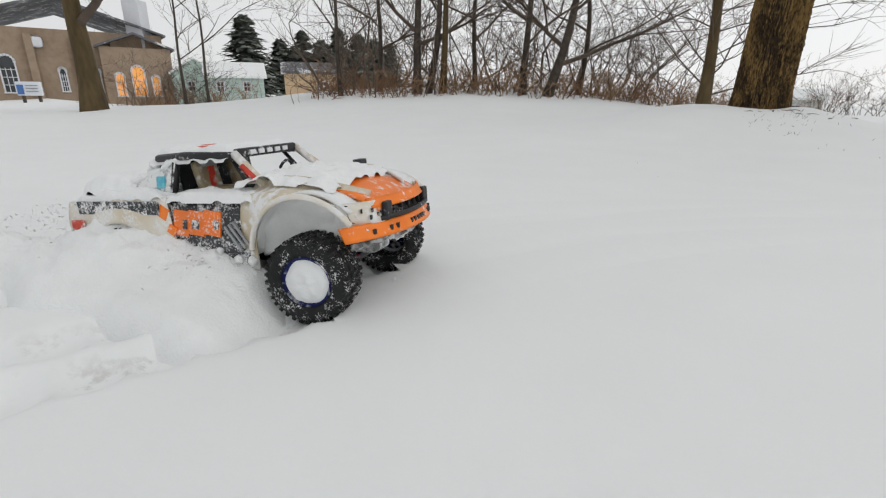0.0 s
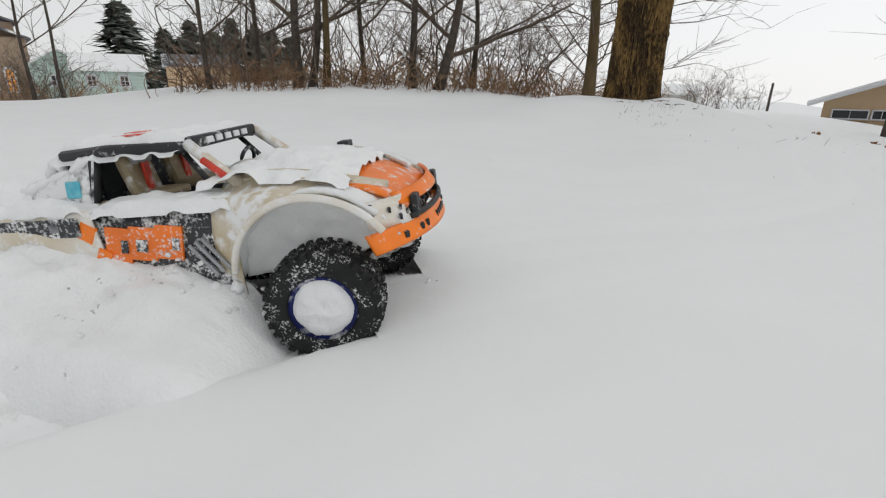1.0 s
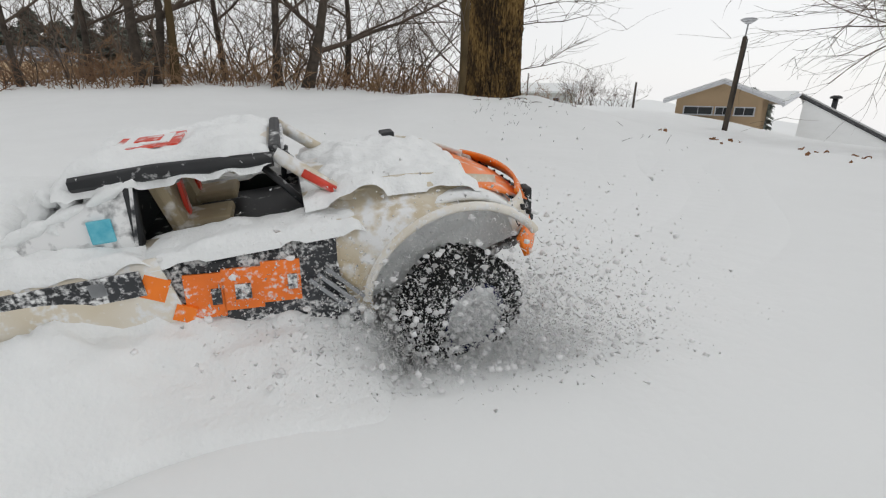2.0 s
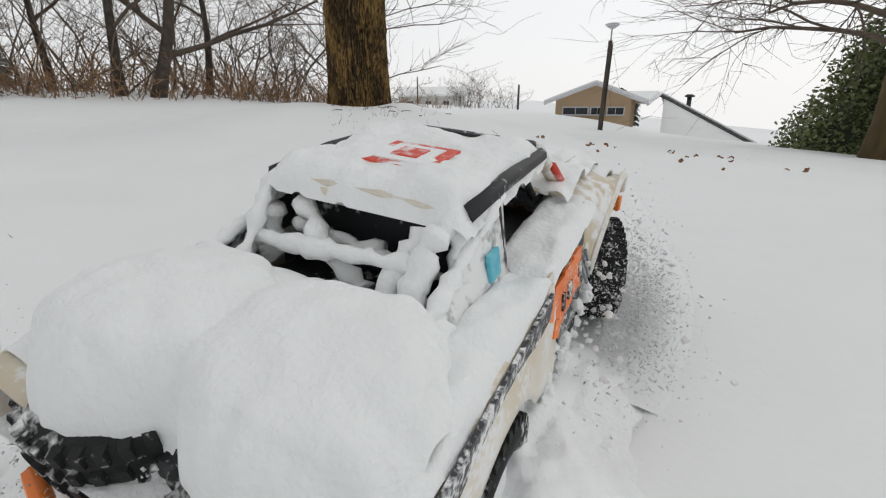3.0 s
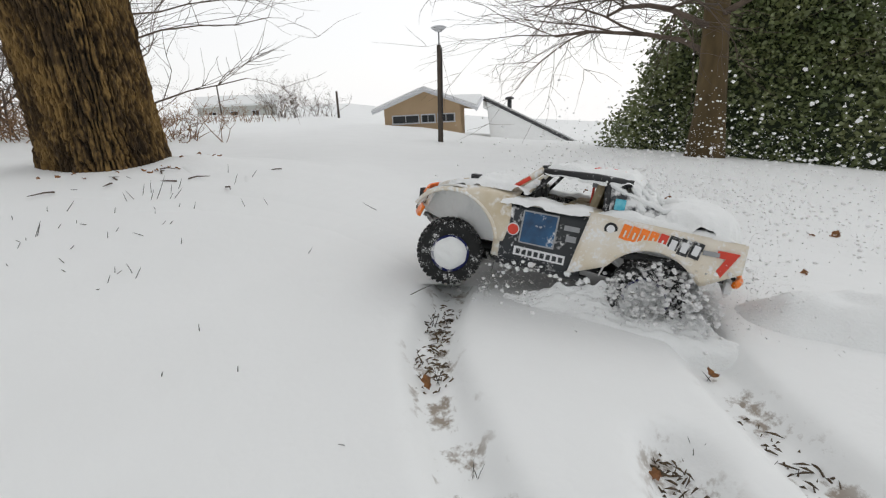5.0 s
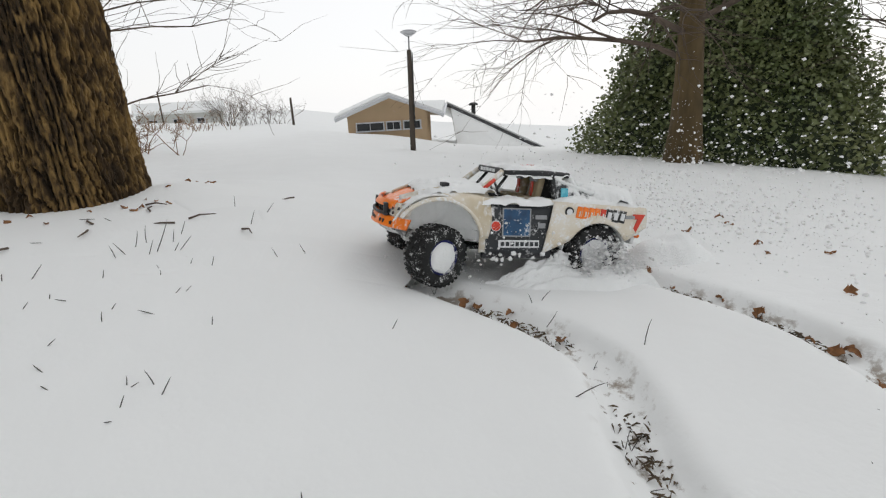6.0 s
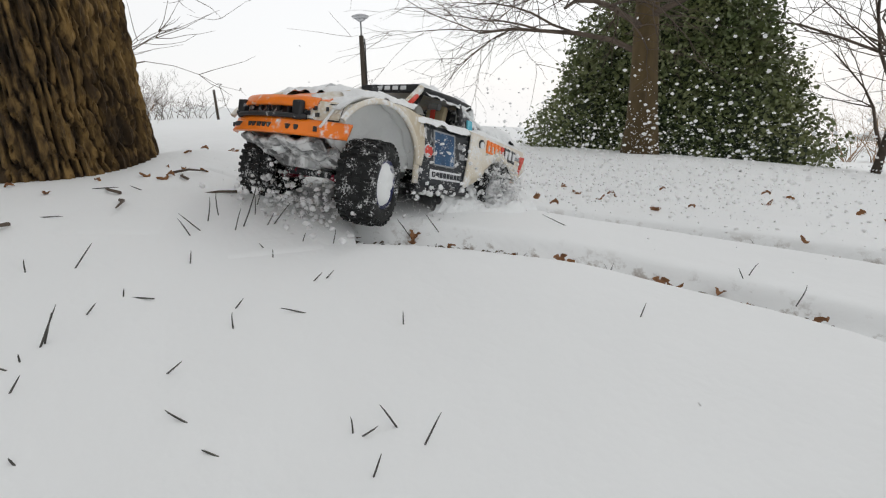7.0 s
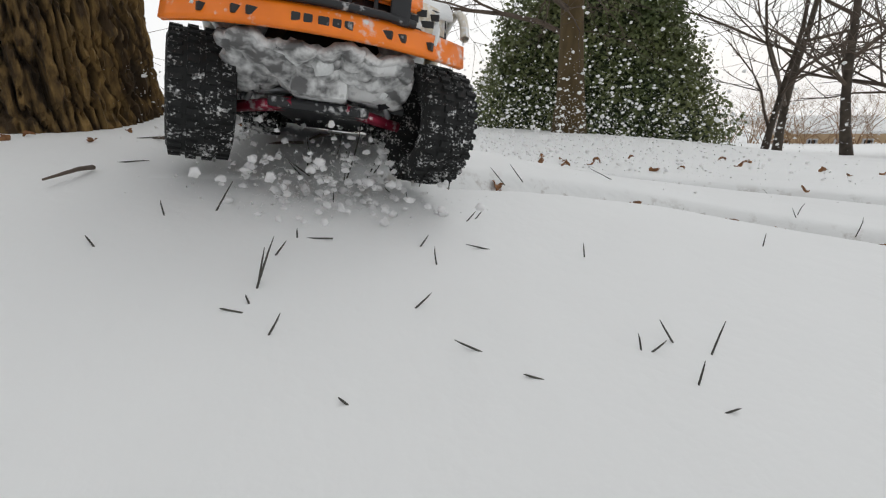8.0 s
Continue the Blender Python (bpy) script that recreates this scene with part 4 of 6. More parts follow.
def shell():
    for sd, nm in ((1, "left"), (-1, "right")):
        # front wing, arched over the wheel and rolled in to the bonnet
        def fender(u, v, sd=sd):
            x = 0.075 + 0.208 * u
            low = arch_z(x, 0.205, 0.108)
            topz = 0.207 - 0.024 * u + 0.017 * math.sin(math.pi * u)
            out = 0.140 + 0.012 * math.sin(math.pi * u) - 0.075 * max(0, u - 0.72)
            if v < 0.62:
                f = v / 0.62
                z = low + (topz - 0.012 - low) * f
                return (x, sd * (out - 0.012 * f * f), z)
            f = (v - 0.62) / 0.38
            w = f * math.pi / 2
            return (x, sd * (out - 0.012 - 0.048 * math.sin(w)), topz - 0.012 + 0.016 * (1 - math.cos(w)) + 0.006 * math.sin(w))
        tp("front_wing", grid(30, 12, fender), CREAM, "cream-white moulded front wing", t=0.003)
        # inner wheel housing, packed with snow
        def liner(u, v, sd=sd):
            w = math.pi * (0.25 + 0.73 * u)
            return (0.205 + 0.111 * math.cos(w), sd * (0.060 + 0.074 * v), 0.092 + 0.111 * math.sin(w))
        tp("wheel_housing", grid(16, 4, liner), SNOW_CAP, "snow-packed wheel housing", t=0.004)
        def lip(u, v, sd=sd):
            w = math.pi * (0.20 + 0.74 * u)
            a = 2 * math.pi * v
            return (0.205 + (0.108 + 0.005 * math.cos(a)) * math.cos(w), sd * (0.143 + 0.008 * math.sin(w) + 0.005 * math.sin(a)), 0.090 + (0.108 + 0.005 * math.cos(a)) * math.sin(w))
        tp("arch_lip", grid(24, 7, lip), CREAM2, "cream wheel-arch lip")
        # bed side with its own wheel arch
        def bedside(u, v, sd=sd):
            x = -0.345 + (0.265 + 0.024 * (1 - v)) * u
            low = arch_z(x, -0.205, 0.105 + 0.035 * max(0, 0.2 - u) / 0.2 - 0.035 * max(0, (u - 0.75) * 4) * 0.9)
            topz = 0.198 - 0.010 * (1 - u)
            out = 0.148 - 0.006 * max(0, 0.25 - u) / 0.25 - 0.010 * v * v
            return (x, sd * out, low + (topz - low) * v)
        tp("bed_side", grid(30, 8, bedside), CREAM2, "cream bed side panel with faded decals", t=0.003)
        def bedtop(u, v, sd=sd):
            x = -0.340 + 0.265 * u
            return (x, sd * (0.137 - 0.006 * max(0, 0.25 - u) / 0.25 - 0.040 * v), 0.197 - 0.010 * (1 - u) - 0.012 * v)
        tp("bed_rail", grid(14, 3, bedtop), CREAM2, t=0.003)
        def rear_liner(u, v, sd=sd):
            w = math.pi * (0.05 + 0.9 * u)
            return (-0.205 + 0.089 * math.cos(w), sd * (0.070 + 0.068 * v), 0.066 + 0.089 * math.sin(w))
        tp("wheel_housing", grid(16, 4, rear_liner), SNOW_CAP, "rear wheel housing packed with snow", t=0.003)
        # snow packed against the inner walls of the arches
        for cx, cz, R, deep in ((0.205, 0.092, 0.110, 0.094), (-0.205, 0.066, 0.088, 0.082)):
            def wall(u, v, sd=sd, cx=cx, cz=cz, R=R, deep=deep):
                a, r = math.pi * (0.14 + 0.86 * u), R * (0.30 + 0.70 * v)
                p = (cx + r * math.cos(a), cz + r * math.sin(a))
                return (p[0], sd * (deep + 0.010 * nz(p[0] * 45, p[1] * 45, sd) + 0.022 * v ** 3), p[1])
            tp("packed_snow", grid(30, 10, wall), SNOW_CAP, "snow packed inside the wheel arch", t=0.004)
        # door panel, leaning in at its top; its rear edge is raked
        def door(u, v, sd=sd):
            x = -0.092 + 0.182 * u + 0.012 * (1 - v) * (1 - u)
            return (x, sd * (0.143 - 0.012 * v * v), 0.070 + 0.118 * v)
        m = DARKPANEL if sd > 0 else DARKSNOW
        tp("door", grid(12, 8, door), m, "dark door panel with decals" if sd > 0 else "dark door panel caked with snow", t=0.003)
        slab("sill", (0.0, sd * 0.137, 0.066), (0.19, 0.016, 0.014), BLACKP, 0.004)
        # cowl between door and wing
        def cowl(u, v, sd=sd):
            return (0.075 + 0.03 * u, sd * (0.142 - 0.014 * v * v), 0.075 + 0.125 * v)
        tp("cowl_side", grid(3, 6, cowl), CREAM, t=0.003)
        # side shoulder from door top in to the cabin
        def shoulder(u, v, sd=sd):
            x = -0.10 + 0.20 * u
            return (x, sd * (0.131 - 0.036 * v), 0.188 + 0.012 * v)
        tp("shoulder", grid(8, 3, shoulder), CREAM, t=0.003)

    # bonnet, white towards the cabin and orange at the nose
    def bonnet(x0, x1):
        def f(u, v):
            x = x0 + (x1 - x0) * u
            y = (v - 0.5) * 2 * (0.094 - 0.03 * max(0, x - 0.22))
            q = (x - 0.06) / 0.25
            return (x, y, 0.217 - 0.026 * q - 0.020 * q ** 4 + 0.012 * math.sin(math.pi * min(1, max(0, q))) + 0.008 * math.exp(-(y / 0.045) ** 2) * (1 - 0.6 * q) - 0.003 * (y / 0.09) ** 4)
        return f
    tp("bonnet", grid(14, 16, bonnet(0.055, 0.165)), CREAM, "white bonnet dusted with snow", t=0.003)
    tp("bonnet_nose", grid(12, 16, bonnet(0.165, 0.312)), ORANGE2, "orange bonnet nose streaked with snow", t=0.003)
    # nose: dark grille, lamp panels, orange bumper that wraps round the corners
    def nose(z0, z1, x0, half, yaw):
        def f(u, v):
            y = (u - 0.5) * 2 * half
            return (x0 - yaw * (abs(y) / half) ** 2.2 - 0.010 * v, y, z0 + (z1 - z0) * v)
        return f
    tp("grille", grid(24, 5, nose(0.150, 0.172, 0.320, 0.078, 0.012)), BLACKP, "black recessed grille", t=0.004)
    tp("nose_lip", grid(24, 4, nose(0.170, 0.186, 0.330, 0.098, 0.026)), ORANGE, "orange nose lip", t=0.004)
    for k in range(5):
        slab("grille_bar", (0.317 - 0.001 * abs(k - 2), -0.05 + 0.025 * k, 0.161), (0.008, 0.004, 0.018), BLACKP, 0.001)
    for sd in (-1, 1):
        def lamp(u, v, sd=sd):
            y = sd * (0.076 + 0.056 * u)
            return (0.314 - 0.042 * u * u - 0.012 * v, y, 0.146 + 0.034 * v + 0.003 * u)
        tp("headlight_panel", grid(8, 4, lamp), CREAM2, "cream headlight panel with dark outline", t=0.003)
        o = [Vector(lamp(a, b)) + Vector((0.003, sd * 0.002, 0)) for a, b in ((0.12, 0.12), (0.9, 0.12), (0.9, 0.88), (0.12, 0.88), (0.12, 0.12))]
        bar("lamp_outline", o, 0.0013, BLACKP, sides=4)
        for a, b, w in ((0.35, 0.62, 0.011), (0.62, 0.62, 0.011), (0.45, 0.32, 0.016), (0.2, 0.4, 0.01)):
            c = Vector(lamp(a, b)) + Vector((0.002, sd * 0.0015, 0))
            slab("lamp_mark", c, (0.003, w, 0.006), BLACKP, 0.0, rot=Matrix.Rotation(-sd * 0.8 * a, 4, "Z"))
        slab("corner_insert", (0.317, sd * 0.074, 0.163), (0.010, 0.020, 0.030), BLACKP, 0.003)
    tp("front_bumper", grid(34, 6, nose(0.126, 0.150, 0.340, 0.152, 0.056)), ORANGE, "bright orange front bumper with dark lettering bars", t=0.006)
    bar("bumper_trim", [(0.333 - 0.056 * (abs(y) / 0.146) ** 2.2, y, 0.153) for y in np.linspace(-0.09, 0.09, 13)], 0.004, BLACKP, "black upper bumper strip")
    for y, w in ((-0.022, 0.008), (-0.011, 0.008), (0.003, 0.010), (0.015, 0.008), (0.026, 0.008), (0.062, 0.012), (0.076, 0.012), (-0.06, 0.012), (-0.074, 0.012), (0.105, 0.014), (-0.105, 0.014)):
        x = 0.3385 - 0.056 * (abs(y) / 0.146) ** 2.2
        slab("lettering_bar", (x - 0.004, y, 0.136), (0.006, w, 0.008), BLACKP, 0.001, rot=Matrix.Rotation(-math.copysign(1, y) * 0.9 * (abs(y) / 0.138) ** 1.2, 4, "Z"))
    def chin(u, v):
        x, y = 0.215 + 0.105 * u, (v - 0.5) * 0.19
        rag = nz(x * 30, y * 30, 6)
        x -= 0.056 * (abs(y) / 0.146) ** 2.2 * u
        return (x + 0.008 * rag, y * (1 + 0.15 * rag), 0.088 + 0.036 * u + 0.010 * rag + 0.009 * nz(x * 75, y * 75, 2))
    tp("caked_snow", grid(34, 50, chin), UNDER, "lumpy snow packed under the nose", t=0.008)
    # cabin: roof, pillars, windscreen header, cage
    def roof(u, v):
        x = -0.150 + 0.185 * u
        y = (v - 0.5) * 2 * (0.082 + 0.004 * u)
        return (x, y, 0.266 + 0.005 * math.sin(math.pi * u) - 0.006 * (abs(y) / 0.085) ** 3)
    tp("roof", grid(12, 12, roof), CREAM2, "white roof panel under snow", t=0.004)
    slab("roof_badge", (-0.085, -0.01, 0.2755), (0.062, 0.062, 0.002), REDC, 0.0, "red square outline decal")
    slab("roof_badge_centre", (-0.085, -0.01, 0.2765), (0.044, 0.044, 0.002), SNOW_CAP, 0.0)
    slab("roof_badge_core", (-0.085, -0.01, 0.2775), (0.024, 0.024, 0.002), REDC, 0.0)
    slab("windscreen_header", (0.038, 0, 0.262), (0.012, 0.160, 0.016), BLACKP, 0.004, "black windscreen header band")
    for k in range(5):
        slab("header_mark", (0.045, -0.045 + 0.022 * k, 0.262), (0.003, 0.014, 0.008), WHITED, 0.001)
    for sd in (-1, 1):
        bar("windscreen_pillar", [(0.037, sd * 0.083, 0.262), (0.070, sd * 0.088, 0.234), (0.104, sd * 0.093, 0.206)], 0.0075, CREAM, "white windscreen pillar")
        bar("pillar_decal", [(0.060, sd * 0.094, 0.242), (0.088, sd * 0.0985, 0.220)], 0.0045, RED, "red pillar decal")
        bar("side_header", [(0.035, sd * 0.086, 0.258), (-0.07, sd * 0.087, 0.262), (-0.14, sd * 0.085, 0.259)], 0.0075, BLACKP, "black roof side rail")
        bar("cabin_post", [(-0.095, sd * 0.086, 0.260), (-0.102, sd * 0.100, 0.195)], 0.007, BLACKP, "black cabin post")
        bar("cabin_post", [(0.015, sd * 0.070, 0.258), (0.060, sd * 0.080, 0.200)], 0.004, BLACKP)
        bar("rear_stay", [(-0.142, sd * 0.078, 0.260), (-0.200, sd * 0.070, 0.215), (-0.262, sd * 0.058, 0.160)], 0.0065, SNOW_CAP, "roll-cage stay coated in snow")
        bar("rear_stay", [(-0.142, sd * 0.082, 0.256), (-0.178, sd * 0.094, 0.195)], 0.0065, SNOW_CAP, "roll-cage stay coated in snow")
        # quarter panel with its raised rear fin
        def fin(u, v, sd=sd):
            return (-0.10 - 0.125 * u + 0.01 * v, sd * (0.090 + 0.014 * (1 - v)), 0.196 + (0.060 - 0.032 * u) * v * (1 - 0.25 * u))
        tp("quarter_fin", grid(7, 5, fin), FINSNOW, "dark quarter fin under a thick crust of snow", t=0.003)
        bar("fin_edge", [fin(u, 1.0) for u in (0, 0.3, 0.6, 1.0)], 0.0055, SNOW_CAP, "snow crust along the fin's edge")
        slab("fin_decal", (-0.125, sd * 0.1025, 0.218), (0.020, 0.004, 0.022), CYAN, 0.0018, "cyan round decal", Matrix.Rotation(sd * 0.18, 4, "X"))
    bar("cage_cross_bar", [(-0.143, -0.08, 0.258), (-0.147, 0, 0.255), (-0.143, 0.08, 0.258)], 0.007, CREAM2)
    bar("cage_cross_bar", [(-0.178, -0.074, 0.232), (-0.178, 0.074, 0.222)], 0.006, SNOW_CAP, "snow-coated cage bar")
    for a, b, r in (((-0.150, 0.050, 0.245), (-0.172, -0.020, 0.196), 0.007), ((-0.150, -0.060, 0.246), (-0.205, -0.046, 0.178), 0.009), ((-0.160, -0.072, 0.250), (-0.215, -0.080, 0.182), 0.010), ((-0.150, 0.076, 0.240), (-0.160, 0.078, 0.190), 0.009), ((-0.146, -0.02, 0.222), (-0.150, 0.05, 0.205), 0.006)):
        bar("cage_brace", [a, Vector(a).lerp(Vector(b), 0.5) + Vector((-0.004, 0.003, 0.003)), b], r, SNOW_CAP, "cage brace thickly coated in snow")
    slab("shock_reservoir", (-0.165, -0.045, 0.184), (0.05, 0.026, 0.026), BLUEMETAL, 0.008, "dark blue metal reservoir")
    bar("cage_cross_bar", [(-0.150, -0.074, 0.212), (-0.150, 0.06, 0.228)], 0.005, SNOW_CAP, "snow-coated cage bar")
    bar("cage_cross_bar", [(-0.232, -0.072, 0.186), (-0.236, 0, 0.176), (-0.232, 0.072, 0.186)], 0.010, SNOW_CAP, "snow-coated cage bar")
    slab("cabin_tub", (-0.045, 0, 0.150), (0.26, 0.17, 0.06), BLACKP, 0.006, "dark interior tub")
    slab("bulkhead", (-0.118, 0, 0.215), (0.006, 0.13, 0.07), DARKPANEL, 0.002, "dark cabin bulkhead")
    slab("dashboard", (0.075, 0, 0.204), (0.045, 0.165, 0.016), DARKPANEL, 0.004, "dark dashboard")
    for sd in (-1, 1):
        s = slab("seat", (-0.075, sd * 0.042, 0.218), (0.018, 0.050, 0.066), TAN, 0.008, "tan racing seat", Matrix.Rotation(-0.2, 4, "Y"))
        slab("headrest", (-0.068, sd * 0.042, 0.246), (0.016, 0.030, 0.014), GREYD, 0.004, parent=s)
        slab("seat_cushion", (-0.045, sd * 0.042, 0.196), (0.05, 0.050, 0.012), TAN, 0.005, parent=s)
        slab("seat_belt", (-0.063, sd * 0.042, 0.222), (0.004, 0.012, 0.045), RED, 0.001, parent=s)
    vs, fs = tube([(0.040 + 0.006 * math.sin(a), 0.042 + 0.020 * math.cos(a), 0.218 + 0.020 * math.sin(a)) for a in np.linspace(0, 6.283, 15)], [0.003] * 15, 5)
    tp("steering_wheel", (vs, fs), BLACKP)
    slab("bonnet_lamp", (0.182, 0.088, 0.226), (0.018, 0.024, 0.010), BLACKP, 0.002, "small black lamp on the bonnet")
    # bed, spare wheels, tail
    slab("bed_floor", (-0.225, 0, 0.125), (0.21, 0.24, 0.012), BLACKP, 0.003, "black bed floor")
    slab("tail_panel", (-0.336, 0, 0.102), (0.012, 0.22, 0.026), WHITED, 0.004, "white snow-dusted tail panel")
    slab("tail_gap", (-0.318, 0, 0.140), (0.010, 0.27, 0.050), BLACKP, 0.003)
    bar("rear_bumper", [(-0.344, -0.116, 0.113), (-0.355, -0.080, 0.113), (-0.358, 0, 0.114), (-0.355, 0.080, 0.113), (-0.344, 0.116, 0.113)], 0.0065, ORANGE, "orange tubular rear bumper")
    slab("tow_tab", (-0.352, -0.012, 0.113), (0.012, 0.010, 0.022), RED, 0.002, "red tow tab")
    for sd in (-1, 1):
        slab("bumper_bracket", (-0.346, sd * 0.06, 0.108), (0.016, 0.012, 0.016), BLACKP, 0.002)
    # belly, axles, suspension
    slab("chassis_plate", (0.0, 0, 0.068), (0.46, 0.115, 0.012), BLACKP, 0.004, "dark chassis plate")
    slab("gearbox", (0.225, 0, 0.100), (0.075, 0.062, 0.050), UNDER, 0.008, "snow-caked front gearbox")
    slab("rear_axle", (-0.205, 0, 0.078), (0.035, 0.20, 0.026), BLACKP, 0.006, "black rear axle")
    for sd in (-1, 1):
        bar("lower_arm", [(0.225, sd * 0.030, 0.070), (0.208, sd * 0.095, 0.058)], 0.0065, REDMETAL, "red metal suspension arm")
        bar("lower_arm", [(0.175, sd * 0.030, 0.070), (0.202, sd * 0.095, 0.058)], 0.006, REDMETAL, "red metal suspension arm")
        bar("upper_arm", [(0.230, sd * 0.030, 0.112), (0.206, sd * 0.092, 0.098)], 0.0045, BLACKP)
        sh = bar("shock_absorber", [(0.222, sd * 0.045, 0.160), (0.214, sd * 0.078, 0.078)], 0.0095, BLACKP, "black coil shock absorber")
        bar("shock_rod", [(0.216, sd * 0.070, 0.098), (0.213, sd * 0.082, 0.066)], 0.004, GREYMETAL, parent=sh)
        bar("drive_shaft", [(0.212, sd * 0.03, 0.085), (0.206, sd * 0.10, 0.077)], 0.005, GREYMETAL)
        bar("trailing_arm", [(-0.05, sd * 0.06, 0.075), (-0.205, sd * 0.085, 0.070)], 0.008, BLACKP)
        bar("rear_shock", [(-0.12, sd * 0.075, 0.190), (-0.17, sd * 0.085, 0.085)], 0.010, BLACKP)


def decals():
    # left side: blue square, red round, bars; bed side: orange and black word bars, round badge, number
    def on_left(nm, x, z, sx, sz, m, dy=0.0, lab=""):
        y = 0.1455 - 0.012 * ((z - 0.070) / 0.118) ** 2 + dy
        return slab(nm, (x, y, z), (sx, 0.003, sz), m, 0.0, lab, Matrix.Rotation(0.14, 4, "X"))
    on_left("blue_window", 0.014, 0.147, 0.068, 0.062, BLUE, 0.001, "blue square door panel")
    for s in (-1, 1):
        on_left("panel_edge", 0.014 + s * 0.035, 0.147, 0.003, 0.064, GREYD, 0.002)
        on_left("panel_edge", 0.014, 0.147 + s * 0.032, 0.072, 0.003, GREYD, 0.002)
    for s, m in ((0.0, RED), (0.0, WHITED)):
        bm = bmesh.new()
        bmesh.ops.create_cone(bm, cap_ends=True, segments=20, radius1=0.013 if m is WHITED else 0.011, radius2=0.013 if m is WHITED else 0.011, depth=0.003)
        bmesh.ops.transform(bm, matrix=Matrix.Translation((0.066, 0.142 + (0.0015 if m is RED else 0), 0.138)) @ Matrix.Rotation(math.pi / 2 + 0.12, 4, "X"), verts=bm.verts)
        part("round_badge", bm, m, truck)
    on_left("lettering_bar", 0.005, 0.096, 0.105, 0.018, WHITED, 0.001)
    for k in range(8):
        on_left("lettering_bar", -0.040 + 0.0125 * k, 0.096, 0.008, 0.010, DARKPANEL, 0.003)
    on_left("lettering_bar", -0.050, 0.160, 0.030, 0.010, GREYD)
    on_left("lettering_bar", -0.052, 0.140, 0.020, 0.012, GREYD)
    def on_bed(nm, x, z, sx, sz, m, dy=0.0, lab="", rot=0.0):
        return slab(nm, (x, 0.1515 - 0.010 * ((z - 0.1) / 0.1) ** 2 + dy - 0.006 * max(0, 0.25 - (x + 0.345) / 0.265) / 0.25, z), (sx, 0.003, sz), m, 0.0, lab, Matrix.Rotation(0.08, 4, "X") @ Matrix.Rotation(rot, 4, "Y"))
    for m, r, dy in ((BLACKP, 0.012, 0), (WHITED, 0.0075, 0.002)):
        bm = bmesh.new()
        bmesh.ops.create_cone(bm, cap_ends=True, segments=20, radius1=r, radius2=r, depth=0.003)
        bmesh.ops.transform(bm, matrix=Matrix.Translation((-0.121, 0.1440 + dy, 0.176)) @ Matrix.Rotation(math.pi / 2, 4, "X"), verts=bm.verts)
        part("round_badge", bm, m, truck)
    for k in range(5):
        on_bed("lettering_bar", -0.147 - 0.0162 * k, 0.1755 - 0.0012 * k, 0.0138, 0.028, RED if k == 4 else ORANGE, 0.001, rot=-0.2)
        on_bed("lettering_core", -0.147 - 0.0162 * k, 0.1725 - 0.0012 * k, 0.003, 0.013, CREAM2, 0.003, rot=-0.2)
    for k in range(3):
        on_bed("lettering_bar", -0.230 - 0.0190 * k, 0.1690 - 0.0012 * k, 0.0180, 0.030, BLACKP, 0.001, rot=-0.2)
        on_bed("lettering_core", -0.230 - 0.0190 * k, 0.1690 - 0.0012 * k, 0.0105, 0.018, WHITED, 0.003, rot=-0.2)
    on_bed("lettering_bar", -0.292, 0.166, 0.026, 0.008, GREYD, 0.001)
    on_bed("lettering_bar", -0.170, 0.163, 0.040, 0.005, ORANGE, 0.0)
    cu = bpy.data.curves.new("number", "FONT")
    cu.body, cu.size, cu.extrude, cu.offset = "7", 0.056, 0.0015, 0.0036
    tmp = bpy.data.objects.new("tmp", cu)
    scene.collection.objects.link(tmp)
    bpy.context.view_layer.update()
    me = bpy.data.meshes.new_from_object(tmp.evaluated_get(bpy.context.evaluated_depsgraph_get()))
    bpy.data.objects.remove(tmp)
    me.materials.clear()
    me.materials.append(RED)
    num = part("number", me, parent=truck, label="red race number")
    num.matrix_basis = Matrix.Translation((-0.302, 0.1460, 0.132)) @ Matrix.Rotation(math.pi, 4, "Z") @ Matrix.Rotation(math.pi / 2, 4, "X")
    # right side: blocky orange shapes on dark, a pale lettering band behind
    def on_right(nm, x, z, sx, sz, m, dy=0.0, rot=0.0, lab=""):
        y = -(0.1455 - 0.012 * ((z - 0.070) / 0.118) ** 2 + dy)
        return slab(nm, (x, y, z), (sx, 0.003, sz), m, 0.0, lab, Matrix.Rotation(-0.14, 4, "X") @ Matrix.Rotation(rot, 4, "Y"))
    for x, w, h, core in ((-0.050, 0.034, 0.044, 0.25), (-0.016, 0.036, 0.042, 0.4), (0.020, 0.036, 0.042, 0.25)):
        on_right("orange_shape", x, 0.152, w, h, ORANGEC, 0.001, 0.12, "orange block decal caked with snow")
        on_right("dark_shape", x + (0 if core > 0.3 else 0.010), 0.150, w * core, h * 0.36, DARKSNOW, 0.003, 0.12)
    for k in range(3):
        on_right("dark_stripe", 0.062 + 0.009 * k, 0.128 + 0.004 * k, 0.004, 0.050, GREYD, 0.002, -0.7)
    on_right("orange_slash", -0.070, 0.140, 0.018, 0.016, ORANGE, 0.004, 0.5, "orange slash at the door's rear edge")
    on_right("orange_slash", -0.088, 0.170, 0.022, 0.022, ORANGE, 0.004, 0.5, "orange slash at the door's rear edge")
    for k in range(6):
        slab("lettering_bar", (-0.13 - 0.018 * k, -0.1485 + 0.010 * 0.6 + 0.001 * k, 0.180 - 0.001 * k), (0.013, 0.003, 0.013), GREYD, 0.0)
    slab("bed_band", (-0.20, -0.1425, 0.178), (0.21, 0.003, 0.024), DARKSNOW, 0.0, "dark lettering band caked with snow")
